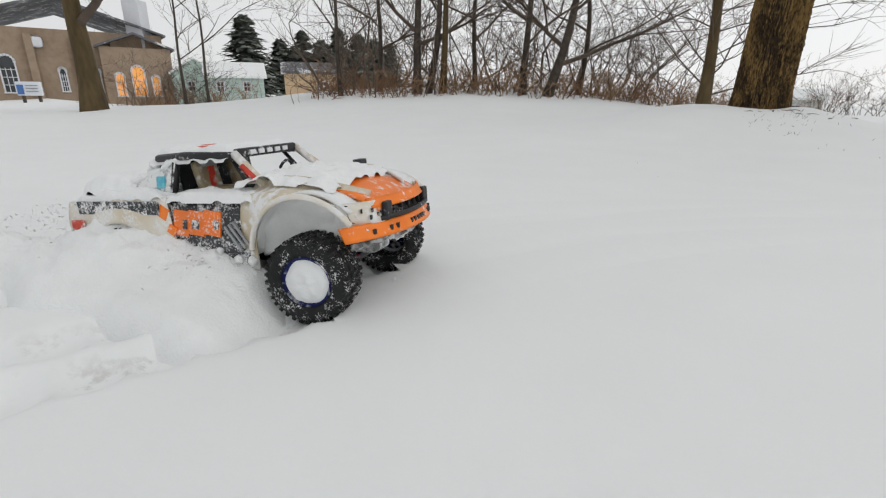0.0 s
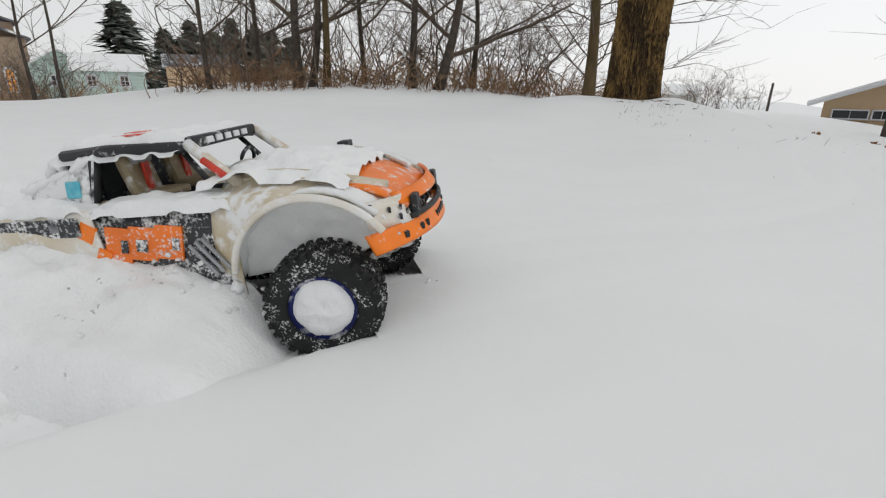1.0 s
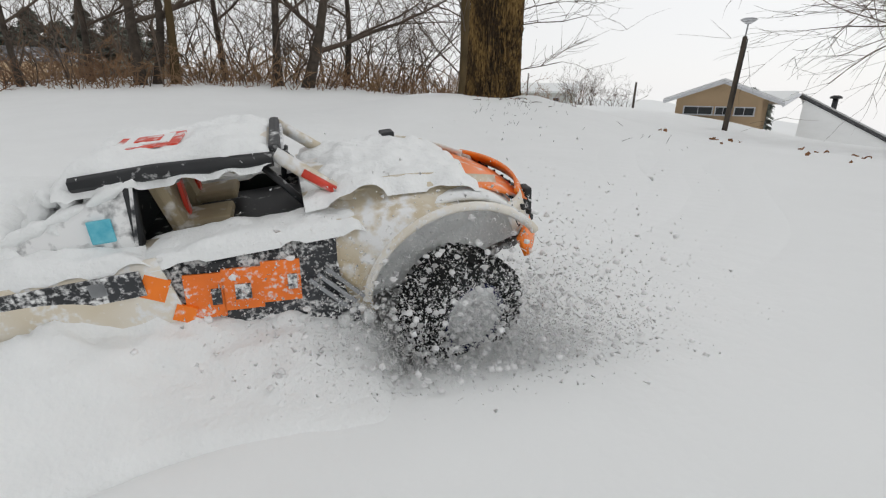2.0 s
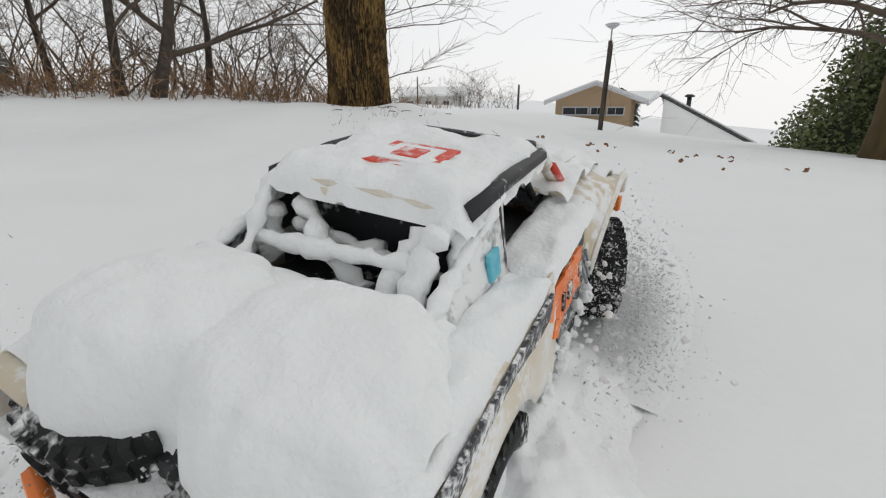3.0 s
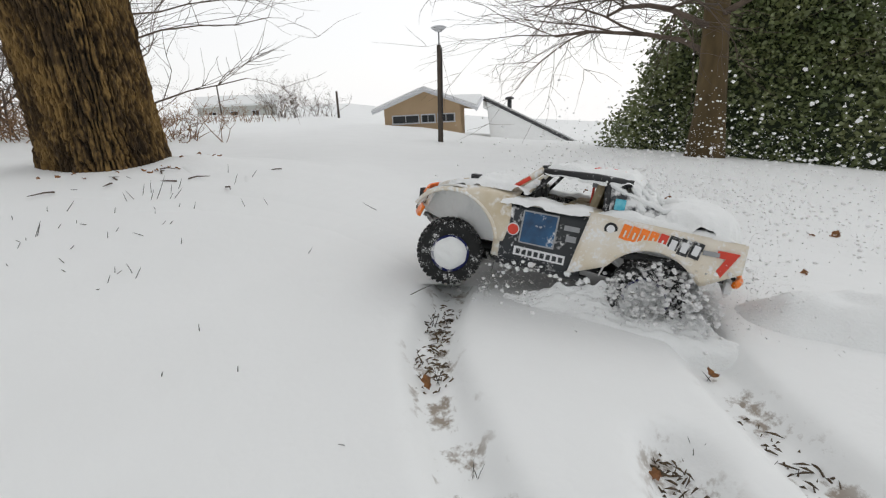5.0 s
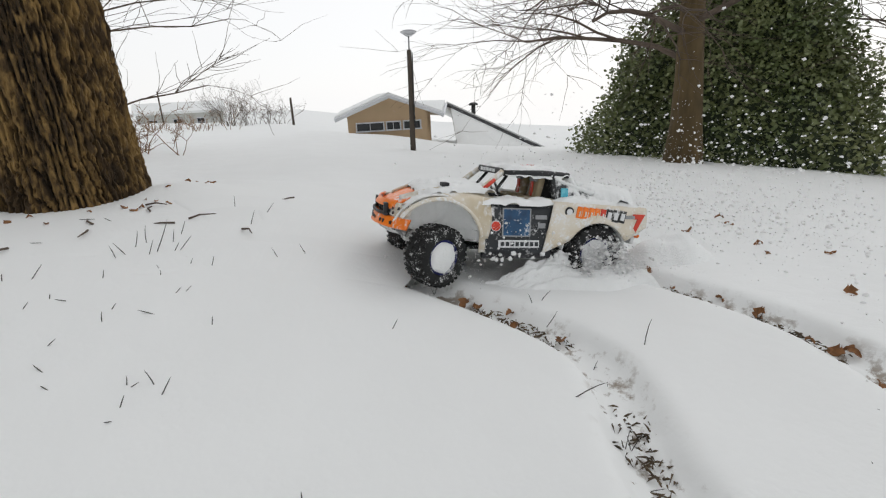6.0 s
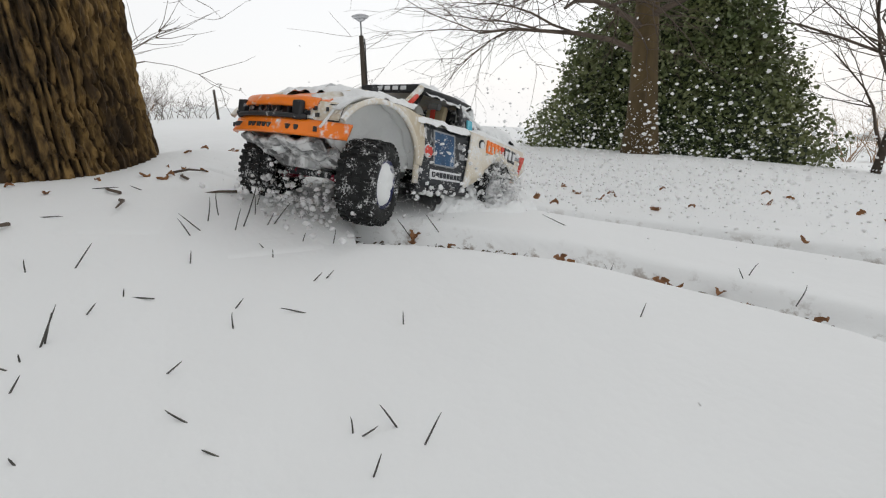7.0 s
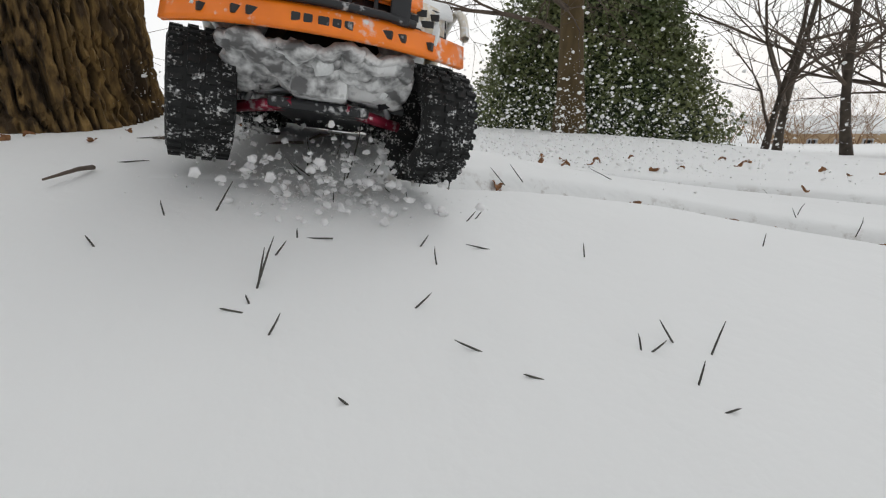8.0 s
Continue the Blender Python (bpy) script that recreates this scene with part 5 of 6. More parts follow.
    slab("side_mark", (-0.31, -0.1475, 0.14), (0.035, 0.003, 0.03), REDC, 0.0, "faded red side mark")


def wheel(x, y, caked):
    """A knobbly tyre on a dished rim packed with snow; turns about y."""
    side = 1 if y > 0 else -1
    w = thing("wheel", "knobbly black tyre on a snow-packed rim", "wheel")
    w.parent = truck
    del w["category"], w["label"]
    prof = [(-0.026, 0.044), (-0.029, 0.050), (-0.030, 0.062), (-0.026, 0.070), (-0.015, 0.0728), (0, 0.0733), (0.015, 0.0728), (0.026, 0.070), (0.030, 0.062), (0.029, 0.050), (0.026, 0.044), (0.0, 0.040)]
    n = 44
    vs = [(r * math.cos(2 * math.pi * k / n), yy, r * math.sin(2 * math.pi * k / n)) for k in range(n) for yy, r in prof]
    m = len(prof)
    fs = [(k * m + j, ((k + 1) % n) * m + j, ((k + 1) % n) * m + (j + 1) % m, k * m + (j + 1) % m) for k in range(n) for j in range(m)]
    tyre = part("tyre", mesh_from("tyre", vs, fs, RUBBERC if caked else RUBBER), parent=w)
    bm = bmesh.new()
    for k in range(34):
        for row, (yy, off, sx, sy) in enumerate(((-0.022, 0.0, 0.0078, 0.013), (-0.0075, 0.5, 0.0085, 0.011), (0.0075, 0.0, 0.0085, 0.011), (0.022, 0.5, 0.0078, 0.013))):
            a = 2 * math.pi * (k + off) / 34
            rad = 0.0730 if abs(yy) < 0.01 else 0.0706
            M = Matrix.Rotation(-a, 4, "Y") @ Matrix.Translation((rad, yy, 0))
            q = [M @ Vector((dx * 0.0075, dy * sy, dz * sx)) for dx, dy, dz in ((-.5, -.5, -.5), (-.5, .5, -.5), (-.5, .5, .5), (-.5, -.5, .5), (.5, -.42, -.38), (.5, .42, -.38), (.5, .42, .38), (.5, -.42, .38))]
            v = [bm.verts.new(p) for p in q]
            for f in ((4, 5, 6, 7), (0, 1, 5, 4), (1, 2, 6, 5), (2, 3, 7, 6), (3, 0, 4, 7)):
                bm.faces.new([v[i] for i in f])
    part("tread", bm, RUBBERC if caked else RUBBER, tyre)
    prof = [(0.0, 0.041), (0.024, 0.044), (0.027, 0.043), (0.020, 0.034), (0.010, 0.012), (0.010, 0.0)]
    vs = [(r * math.cos(2 * math.pi * k / 30), side * yy, r * math.sin(2 * math.pi * k / 30)) for k in range(30) for yy, r in prof]
    m = len(prof)
    fs = [(k * m + j, ((k + 1) % 30) * m + j, ((k + 1) % 30) * m + j + 1, k * m + j + 1) for k in range(30) for j in range(m - 1)]
    rim = part("rim", mesh_from("rim", vs, fs, BLUEMETAL), parent=w, label="blue metal rim")
    rr = random.Random(int(x * 100 + y * 1000))
    def plug(u, v):
        a, r = 2 * math.pi * u, 0.0435 * v
        return (r * math.cos(a) * (1 + 0.10 * nz(math.cos(a) * 2, math.sin(a) * 2, x)), side * (0.0195 + 0.010 * (1 - v ** 4) + 0.004 * nz(r * 90 * math.cos(a), r * 90 * math.sin(a), y)), r * math.sin(a))
    part("snow_plug", mesh_from("snow_plug", *grid(30, 9, plug), SNOW_CAP), parent=w, label="packed snow in the rim")
    w.location = (x, y, 0.075)
    w.scale = (0.95, 1.12, 0.95)
    return w


def spare(y, seed):
    t = wheel(-0.268, y, True)
    t.name = "spare_wheel"
    t.rotation_euler = (radians(90), radians(0), radians(90 - 0))
    t.matrix_basis = Matrix.Translation((-0.284, y, 0.160)) @ Matrix.Rotation(radians(-9), 4, "Y") @ Matrix.Rotation(radians(90), 4, "X") @ Matrix.Scale(0.9, 4)
    return t


shell()
decals()
WHEELS = [(wheel(0.205, 0.133, False), 0.205, 0.133), (wheel(0.205, -0.133, False), 0.205, -0.133), (wheel(-0.205, 0.117, True), -0.205, 0.117), (wheel(-0.205, -0.117, True), -0.205, -0.117)]
spare(0.066, 1)
spare(-0.066, 2)
# snow lying on the truck
snow_cap(lambda u, v: (0.055 + 0.190 * u, -0.116 + 0.232 * v, 0.2135 - 0.016 * u + 0.013 * math.sin(math.pi * (0.05 + 0.75 * u)) - 0.004 * abs(v - 0.5) * 2), 60, 56, 0.018, 3, 0.30, rag=0.12)
snow_cap(lambda u, v: (-0.157 + 0.190 * u, -0.094 + 0.188 * v, 0.2645 - 0.012 * max(0.0, abs(v - 0.5) * 2 - 0.8) / 0.2 - 0.008 * max(0.0, 0.1 - u) / 0.1), 50, 52, 0.016, 5, 0.20)
snow_cap(lambda u, v: (-0.10 + 0.21 * u, 0.085 + 0.055 * v, 0.196 - 0.006 * v), 36, 16, 0.013, 7, 0.3)
snow_cap(lambda u, v: (-0.10 + 0.21 * u, -0.085 - 0.055 * v, 0.196 - 0.006 * v), 36, 16, 0.016, 9, 0.3)


def bed_load(u, v):
    """Two thick rounded heaps over the spare wheels, run together towards the cabin."""
    x, y = -0.348 + 0.190 * u, -0.134 + 0.268 * v
    wob = 0.07 * nz(x * 20, y * 20, 3) + 0.04 * nz(x * 70, y * 70, 8)
    best = 0.0
    for cy in (0.066, -0.066):
        d = math.hypot((x + 0.272) / 0.070, (y - cy) / 0.076) + wob
        best = max(best, math.sqrt(max(0.0, 1 - d ** 4)))
    d = max(abs(x + 0.250) / 0.068, abs(y) / 0.128) + wob
    flat = math.sqrt(max(0.0, 1 - d ** 6))
    k = max(best, flat)
    if k <= 0.0:
        return (x, y, 0.150)
    z = 0.184 + 0.052 * best + 0.036 * flat * (1 - best)
    return (x, y, z - 0.030 * (1 - k) + 0.008 * nz(x * 11, y * 11, 5) * k + 0.003 * nz(x * 50, y * 50, 2) * k)


tp("snow_load", grid(110, 130, bed_load), SNOW_CAP, "two thick heaps of white snow over the spare wheels")
snow_cap(lambda u, v: (-0.325 + 0.24 * u, 0.098 + 0.038 * v, 0.187 + 0.008 * u), 50, 14, 0.019, 21, 0.35)
snow_cap(lambda u, v: (-0.325 + 0.24 * u, -0.098 - 0.042 * v, 0.187 + 0.008 * u), 50, 14, 0.021, 22, 0.35)
clods("clinging_snow", 26, (0.10, -0.10, 0.085), (0.30, 0.10, 0.125), 0.006, 0.016, 13, truck)
clods("clinging_snow", 40, (-0.10, -0.150, 0.060), (0.10, -0.140, 0.11), 0.004, 0.010, 14, truck)
clods("clinging_snow", 16, (-0.10, 0.138, 0.055), (0.08, 0.150, 0.075), 0.004, 0.009, 15, truck)


# ---- grass, leaves and twigs on the snow ----
def blade_mesh(seed, n, h, spread, lean, w=0.0022):
    rr = random.Random(seed)
    pcs = []
    for k in range(n):
        a = rr.uniform(0, 6.283)
        L = h * rr.uniform(0.6, 1.1)
        d = Vector((math.cos(a) * lean * rr.uniform(0.4, 1.2), math.sin(a) * lean * rr.uniform(0.4, 1.2), 1)).normalized()
        p = Vector((rr.uniform(-spread, spread), rr.uniform(-spread, spread), -0.01))
        path = [p, p + d * L * 0.5, p + d * L + Vector((d.x, d.y, 0)) * L * 0.12]
        pcs.append(tube(path, [w * 0.6, w * 0.55, w * 0.2], 4))
    return join(pcs)


BLADES = [mesh_from("grass_blade", *blade_mesh(60 + i, n, h, sp, ln), BLADE) for i, (n, h, sp, ln) in enumerate(((1, 0.040, 0, 0.9), (1, 0.05, 0, 0.3), (2, 0.045, 0.006, 0.9), (1, 0.045, 0, 2.4), (3, 0.06, 0.008, 0.45), (1, 0.025, 0, 1.6)))]


def blade(x, y, kind, turn, scale=1.0, name="grass_blade"):
    ob = new(name, BLADES[kind])
    ob.matrix_basis = pose(x, y, gz(x, y), 0, 0, turn) @ Matrix.Scale(scale, 4)
    return tagged(ob, "dark dry grass blade poking through the snow", "grass", "grass blades in the snow")


rb = random.Random(77)


def stalk(x, y, turn, lean, length):
    """One dry blade: its foot, the way it leans, degrees from upright and its length."""
    d = Vector((math.cos(radians(turn)) * math.sin(radians(lean)), math.sin(radians(turn)) * math.sin(radians(lean)), math.cos(radians(lean))))
    side = Vector((-d.y, d.x, 0.1)).normalized() * length * rb.uniform(-0.06, 0.06)
    w = 0.0008 + 0.004 * length
    ob = new("grass_blade", mesh_from("grass_blade", *tube([d * -0.012, d * length * 0.3 + side, d * length * 0.7 + side, d * length], [w, w, w * 0.8, w * 0.3], 5), BLADE))
    ob.location = (x, y, gz(x, y) + 0.001)
    return tagged(ob, "dark dry grass blade poking through the snow", "grass", "grass blades in the snow")


stalk(7.106, 7.489, 46, 22, 0.014)
stalk(7.284, 7.427, 82, 41, 0.030)
stalk(7.222, 7.363, 5, 20, 0.016)
stalk(7.338, 7.391, -20, 24, 0.035)
stalk(7.342, 7.449, 1, 20, 0.037)
stalk(7.029, 7.496, 79, 38, 0.010)
stalk(7.134, 7.341, 105, 87, 0.031)
stalk(7.126, 7.362, 12, 20, 0.008)
stalk(7.085, 7.363, -52, 43, 0.015)
stalk(7.030, 7.351, -32, 28, 0.043)
stalk(7.035, 7.353, -17, 23, 0.030)
stalk(7.009, 7.347, 59, 26, 0.006)
stalk(6.982, 7.316, -44, 36, 0.016)
stalk(6.994, 7.356, 101, 75, 0.005)
stalk(7.059, 7.226, -58, 53, 0.017)
stalk(7.022, 7.173, 96, 64, 0.017)
stalk(7.006, 7.130, 99, 71, 0.006)
stalk(6.939, 7.245, 88, 50, 0.005)
stalk(7.173, 7.247, -51, 42, 0.014)
stalk(7.276, 7.210, -55, 48, 0.015)
stalk(7.298, 7.293, 24, 20, 0.010)
stalk(7.313, 7.321, 87, 47, 0.008)
stalk(7.247, 7.069, 19, 20, 0.015)
stalk(7.515, 7.183, 82, 41, 0.028)
stalk(7.392, 7.253, -13, 22, 0.021)
stalk(7.074, 7.040, 35, 21, 0.013)
stalk(7.076, 7.029, -62, 59, 0.014)
stalk(7.090, 6.978, -40, 33, 0.030)
stalk(7.043, 7.003, -30, 27, 0.018)
stalk(7.017, 6.989, -70, 78, 0.008)
stalk(7.385, 7.370, -43, 34, 0.022)
stalk(7.368, 7.291, -25, 25, 0.013)
stalk(7.219, 7.624, -74, 88, 0.026)
stalk(7.372, 7.727, -74, 88, 0.039)
stalk(7.405, 7.668, 99, 71, 0.020)
stalk(7.372, 7.455, 36, 19, 0.039)
stalk(7.358, 7.394, -23, 27, 0.077)
stalk(7.413, 7.417, 11, 19, 0.029)
stalk(7.456, 7.449, -20, 26, 0.034)
stalk(7.396, 7.365, -44, 43, 0.043)
stalk(7.306, 7.431, 99, 50, 0.038)
stalk(7.292, 7.201, -47, 48, 0.013)
stalk(7.708, 7.560, 33, 19, 0.032)
stalk(7.621, 7.389, -16, 24, 0.040)
stalk(7.735, 7.452, -41, 40, 0.034)
stalk(7.713, 6.613, 74, 27, 0.019)
stalk(7.738, 6.596, -45, 45, 0.028)
stalk(7.635, 6.548, -39, 38, 0.028)
stalk(7.636, 6.365, -17, 24, 0.049)
stalk(7.405, 6.435, -56, 66, 0.050)
stalk(7.578, 7.153, 89, 37, 0.028)
stalk(7.860, 6.947, 106, 63, 0.056)
stalk(7.141, 7.456, -29, 40, 0.034)
stalk(7.096, 7.009, 96, 33, 0.025)
stalk(7.430, 6.795, -27, 38, 0.020)
stalk(7.057, 6.668, 48, 19, 0.013)
stalk(6.947, 6.588, 4, 22, 0.007)
stalk(7.021, 6.494, 30, 19, 0.009)
stalk(7.142, 7.224, 30, 19, 0.017)
stalk(7.203, 7.183, 120, 70, 0.022)
for k in range(26):
    blade(rb.uniform(5.6, 9.5), rb.uniform(4.9, 6.6), rb.choice((0, 3, 5)), rb.uniform(0, 360), rb.uniform(0.3, 0.6))


def leaf_mesh(seed):
    rr = random.Random(seed)
    def f(u, v):
        w = math.sin(math.pi * (0.06 + 0.9 * u)) * 0.018 * (1 + 0.35 * math.sin(u * 17 + seed))
        return (0.05 * (u - 0.5), (v - 0.5) * 2 * w, 0.012 * math.sin(u * 4 + seed) + 0.012 * (2 * v - 1) ** 2 + 0.004)
    return mesh_from("dead_leaf", *grid(9, 5, f), DEADLEAF)


LEAVES = [leaf_mesh(i) for i in range(4)]


def leaf(x, y, dz=0.0, s=1.0):
    ob = new("dead_leaf", rb.choice(LEAVES))
    ob.matrix_basis = pose(x, y, gz(x, y) + dz, rb.uniform(-30, 30), rb.uniform(-30, 30), rb.uniform(0, 360)) @ Matrix.Scale(s, 4)
    return tagged(ob, "curled brown dead leaf lying in the snow", "leaf", "dead leaves")


# in the bottoms of the ruts, where the wheels have reached the ground
for line in RUTS:
    sel = [p for p in line if 6.9 < p[0] < 8.2 and 5.2 < p[1] < 7.2]
    for k in range(13):
        p = rb.choice(sel)
        leaf(p[0] + rb.uniform(-0.035, 0.035), p[1] + rb.uniform(-0.035, 0.035), -0.030, rb.uniform(0.35, 0.7))
    for k in range(16):
        p = rb.choice(sel)
        ob = blade(p[0] + rb.uniform(-0.04, 0.04), p[1] + rb.uniform(-0.04, 0.04), rb.choice((2, 4, 3, 0)), rb.uniform(0, 360), rb.uniform(0.35, 0.6))
        ob.location.z -= 0.034
# torn grass and soil that the wheels lay bare in the bottoms
SOIL = mat("torn_turf", (0.045, 0.036, 0.026), 0.95, color2=(0.17, 0.12, 0.07), scale=90, bump=0.5)
rs = random.Random(77)
V, F = [], []
for line in RUTS:
    sel = [p for p in line if p[2] >= 0]
    for k in range(0, len(sel)):
        p = sel[k]
        if nz(p[0] * 5, p[1] * 5, 4) < 0.02:
            continue
        for q in range(9):
            c = Vector((p[0] + rs.gauss(0, 0.022), p[1] + rs.gauss(0, 0.022), 0))
            c.z = float(ground_z(np.array([c.x]), np.array([c.y]))[0]) - 0.036
            a, ln = rs.uniform(0, 6.3), rs.uniform(0.002, 0.010) * (1 if rs.random() < 0.88 else 2)
            d = Vector((math.cos(a), math.sin(a), rs.uniform(-0.1, 0.3))) * ln
            s = Vector((-math.sin(a), math.cos(a), 0)) * rs.uniform(0.001, 0.003)
            n = len(V)
            V += [c - d - s * 0.6, c - d + s * 0.6, c + d, c + Vector((0, 0, 0.004))]
            F += [(n, n + 1, n + 3), (n + 1, n + 2, n + 3), (n + 2, n, n + 3), (n, n + 2, n + 1)]
tagged(new("torn_turf", mesh_from("torn_turf", V, F, SOIL)), "dark bits of torn grass and soil in the wheel tracks", "turf", kind="stuff")
for k in range(20):
    x, y = rb.uniform(7.9, 9.2), rb.uniform(5.4, 7.2)
    leaf(x, y, 0.0, rb.uniform(0.4, 0.8))
for k in range(16):
    a = rb.uniform(3.4, 6.0)
    r = rb.uniform(0.30, 0.42)
    leaf(TREE[0] + r * math.cos(a), TREE[1] + r * math.sin(a), 0.0, rb.uniform(0.2, 0.42))
for k in range(9):
    a = rb.uniform(3.5, 5.4)
    r = rb.uniform(0.35, 0.75)
    ob = new("twig", mesh_from("twig", *tube([(0, 0, 0.004), (0.03, 0.006, 0.008), (0.07, -0.004, 0.005)], [0.003, 0.0025, 0.0012], 5), TWIG))
    x, y = TREE[0] + r * math.cos(a), TREE[1] + r * math.sin(a)
    ob.matrix_basis = pose(x, y, gz(x, y), 0, 0, rb.uniform(0, 360))
    tagged(ob, "thin dark twig lying on the snow", "twig", "twigs on the snow")


# ---- thrown snow: rigid clusters of clumps ----
def spray(n, fn, seed, rmin, rmax, label):
    rr = random.Random(seed)
    pcs = []
    for k in range(n):
        c, w = fn(rr)
        r = rmin + (rmax - rmin) * rr.random() ** 8
        if r < 0.0038:
            d = [Vector((rr.uniform(-1, 1), rr.uniform(-1, 1), rr.uniform(-1, 1))) for _ in range(4)]
            pcs.append(([c + q * r * w for q in d], [(0, 1, 2), (0, 2, 3), (0, 3, 1), (1, 3, 2)]))
        else:
            pcs.append(clod(c, r * w, rr, rr.uniform(0.6, 1.0)))
    V, F = join(pcs)
    return tagged(new("snow_spray", mesh_from("snow_spray", V, F, FLAKE)), label, "snow spray", kind="stuff")


def wheel_fan(rr):
    """From a wheel backwards and up."""
    f = rr.random() ** 0.7
    a = rr.uniform(0.15, 1.25)
    return Vector((-0.05 - 0.26 * f * math.cos(a), rr.gauss(0, 0.02 + 0.06 * f), 0.02 + 0.24 * f * math.sin(a) * (1.15 - f * 0.6))), 1.0


def low_roll(rr):
    """Churned snow along the flank."""
    x = rr.uniform(-0.42, 0.12)
    return Vector((x, rr.gauss(0, 0.022) , abs(rr.gauss(0, 0.038)) + 0.004)), 1.0


def under_nose(rr):
    return Vector((rr.gauss(-0.02, 0.035), rr.gauss(0, 0.07), abs(rr.gauss(0.03, 0.035)))), 1.0


def plume(rr):
    f = rr.random()
    return Vector((rr.gauss(0, 0.50), rr.gauss(0, 0.30), 0.19 * abs(rr.gauss(0, 1)) * (0.6 + 0.8 * f))), 1.0


def curtain(rr):
    """Powder thrown out and up beside the front wheel."""
    f = rr.random()
    x = rr.gauss(-0.03, 0.10)
    return Vector((x, -0.015 - 0.07 * f - abs(rr.gauss(0, 0.025)), abs(rr.gauss(0.03, 0.075 * (1.15 - 0.6 * f))))), 1.0


def rear_burst(rr):
    """Clods and powder torn up round a rear wheel."""
    a, r = rr.uniform(-0.4, 3.6), abs(rr.gauss(0.055, 0.028))
    return Vector((r * math.cos(a) - 0.02, rr.gauss(0.022, 0.016), 0.045 + r * math.sin(a))), 1.0


SPRAYS = [
    (spray(2600, wheel_fan, 1, 0.0006, 0.0030, "snow thrown back by the spinning wheels"), (-0.205, 0.12)),
    (spray(2600, wheel_fan, 2, 0.0006, 0.0030, "snow thrown back by the spinning wheels"), (-0.205, -0.12)),
    (spray(1600, wheel_fan, 3, 0.0006, 0.005, "snow thrown back by the front wheels"), (0.19, 0.12)),
    (spray(1600, wheel_fan, 4, 0.0006, 0.005, "snow thrown back by the front wheels"), (0.19, -0.12)),
    (spray(2600, low_roll, 5, 0.0007, 0.0034, "churned snow rolling along the truck's flank"), (0.0, -0.160)),
    (spray(2200, low_roll, 6, 0.0007, 0.0034, "churned snow rolling along the truck's flank"), (0.0, 0.155)),
    (spray(2200, under_nose, 7, 0.0010, 0.0075, "clumps of snow tumbling under the truck's nose"), (0.27, 0.0)),
]
PLUME = spray(9000, plume, 9, 0.0026, 0.0075, "cloud of fine snow drifting after the turn")


CURTAIN = spray(22000, curtain, 10, 0.0012, 0.0042, "curtain of powder thrown up beside the front wheel")
BURST = spray(5500, rear_burst, 11, 0.0012, 0.0060, "clods and powder torn up round the rear wheel")


def wave(side, seed, hrear, hfront, x0, x1, width=0.19):
    """A bank of churned powder pushed along one flank, highest behind the rear wheel."""
    def f(u, v):
        x = x0 + (x1 - x0) * u
        ends = min(1, u / 0.12) * min(1, (1 - u) / 0.12)
        top = float(np.interp(u, (0, 0.4, 0.7, 0.84, 1), (0.03, hrear, hrear * 0.82, hrear * 0.45, hfront)))
        lump = 0.88 + 0.34 * nz(x * 7, v * 2.4, seed) + 0.16 * nz(x * 19, v * 6, seed) + 0.07 * nz(x * 60, v * 18, seed)
        # beside the truck it leans against the flank; behind it is a low ridge that falls off on both sides
        k = max(0.0, min(1.0, (x + 0.46) / 0.2))
        k = k * k * (3 - 2 * k)
        prof = k * (1 - v) ** 1.25 + (1 - k) * math.sin(math.pi * min(1, v * 1.02)) ** 1.5 * 0.6
        ends = ends * ends * (3 - 2 * ends)
        h = top * math.sqrt(max(ends, 0)) * prof * lump + 0.003 * nz(x * 60, v * 18, seed) * prof
        rim = max(0.0, v - 0.72) / 0.28
        inner = (1 - k) * max(0.0, 0.25 - v) / 0.25
        return (x, side * (0.128 + (width + 0.05 * nz(x * 7, seed)) * v), h - 0.07 * (1 - ends) - 0.06 * rim * rim - 0.06 * inner)
    ob = new("snow_wave", mesh_from("snow_wave", *grid(110, 40, f), SNOW_CAP))
    return tagged(ob, "bank of churned powder snow along the truck's flank", "snow", kind="stuff")


WAVES = [(wave(-1, 3, 0.135, 0.014, -0.85, 0.20), [(0, 0.016), (1.2, 0.010), (2.4, -0.018), (3.0, -0.03), (3.5, -0.16), (8, -0.2)]), (wave(1, 5, 0.105, 0.045, -0.42, 0.13, 0.085), [(0, -0.2), (3.0, -0.16), (3.6, -0.03), (4.0, -0.040), (4.8, -0.032), (5.4, -0.02), (6.0, -0.035), (6.6, -0.06), (7.2, -0.09), (8, -0.2)])]


def mound():
    """Loose powder heaped up behind the tail, between the wheel tracks."""
    def f(u, v):
        x, y = -0.95 + 0.72 * u, -0.20 + 0.40 * v
        k = math.exp(-((x + 0.52) / 0.17) ** 2 - ((y - 0.01) / 0.085) ** 2)
        h = 0.085 * k * (1 + 0.4 * nz(x * 9, y * 9, 4) + 0.2 * nz(x * 26, y * 26, 7))
        return (x, y, h - 0.05 * (1 - k) ** 2 - 0.012)
    ob = new("snow_mound", mesh_from("snow_mound", *grid(70, 50, f), SNOW_CAP))
    return tagged(ob, "soft heap of loose powder behind the truck's tail", "snow", kind="stuff")


WAVES.append((mound(), [(0, -0.3), (3.2, -0.3), (3.7, 0.0), (4.6, 0.0), (5.4, -0.02), (6.2, -0.06), (7.0, -0.15), (8, -0.3)]))


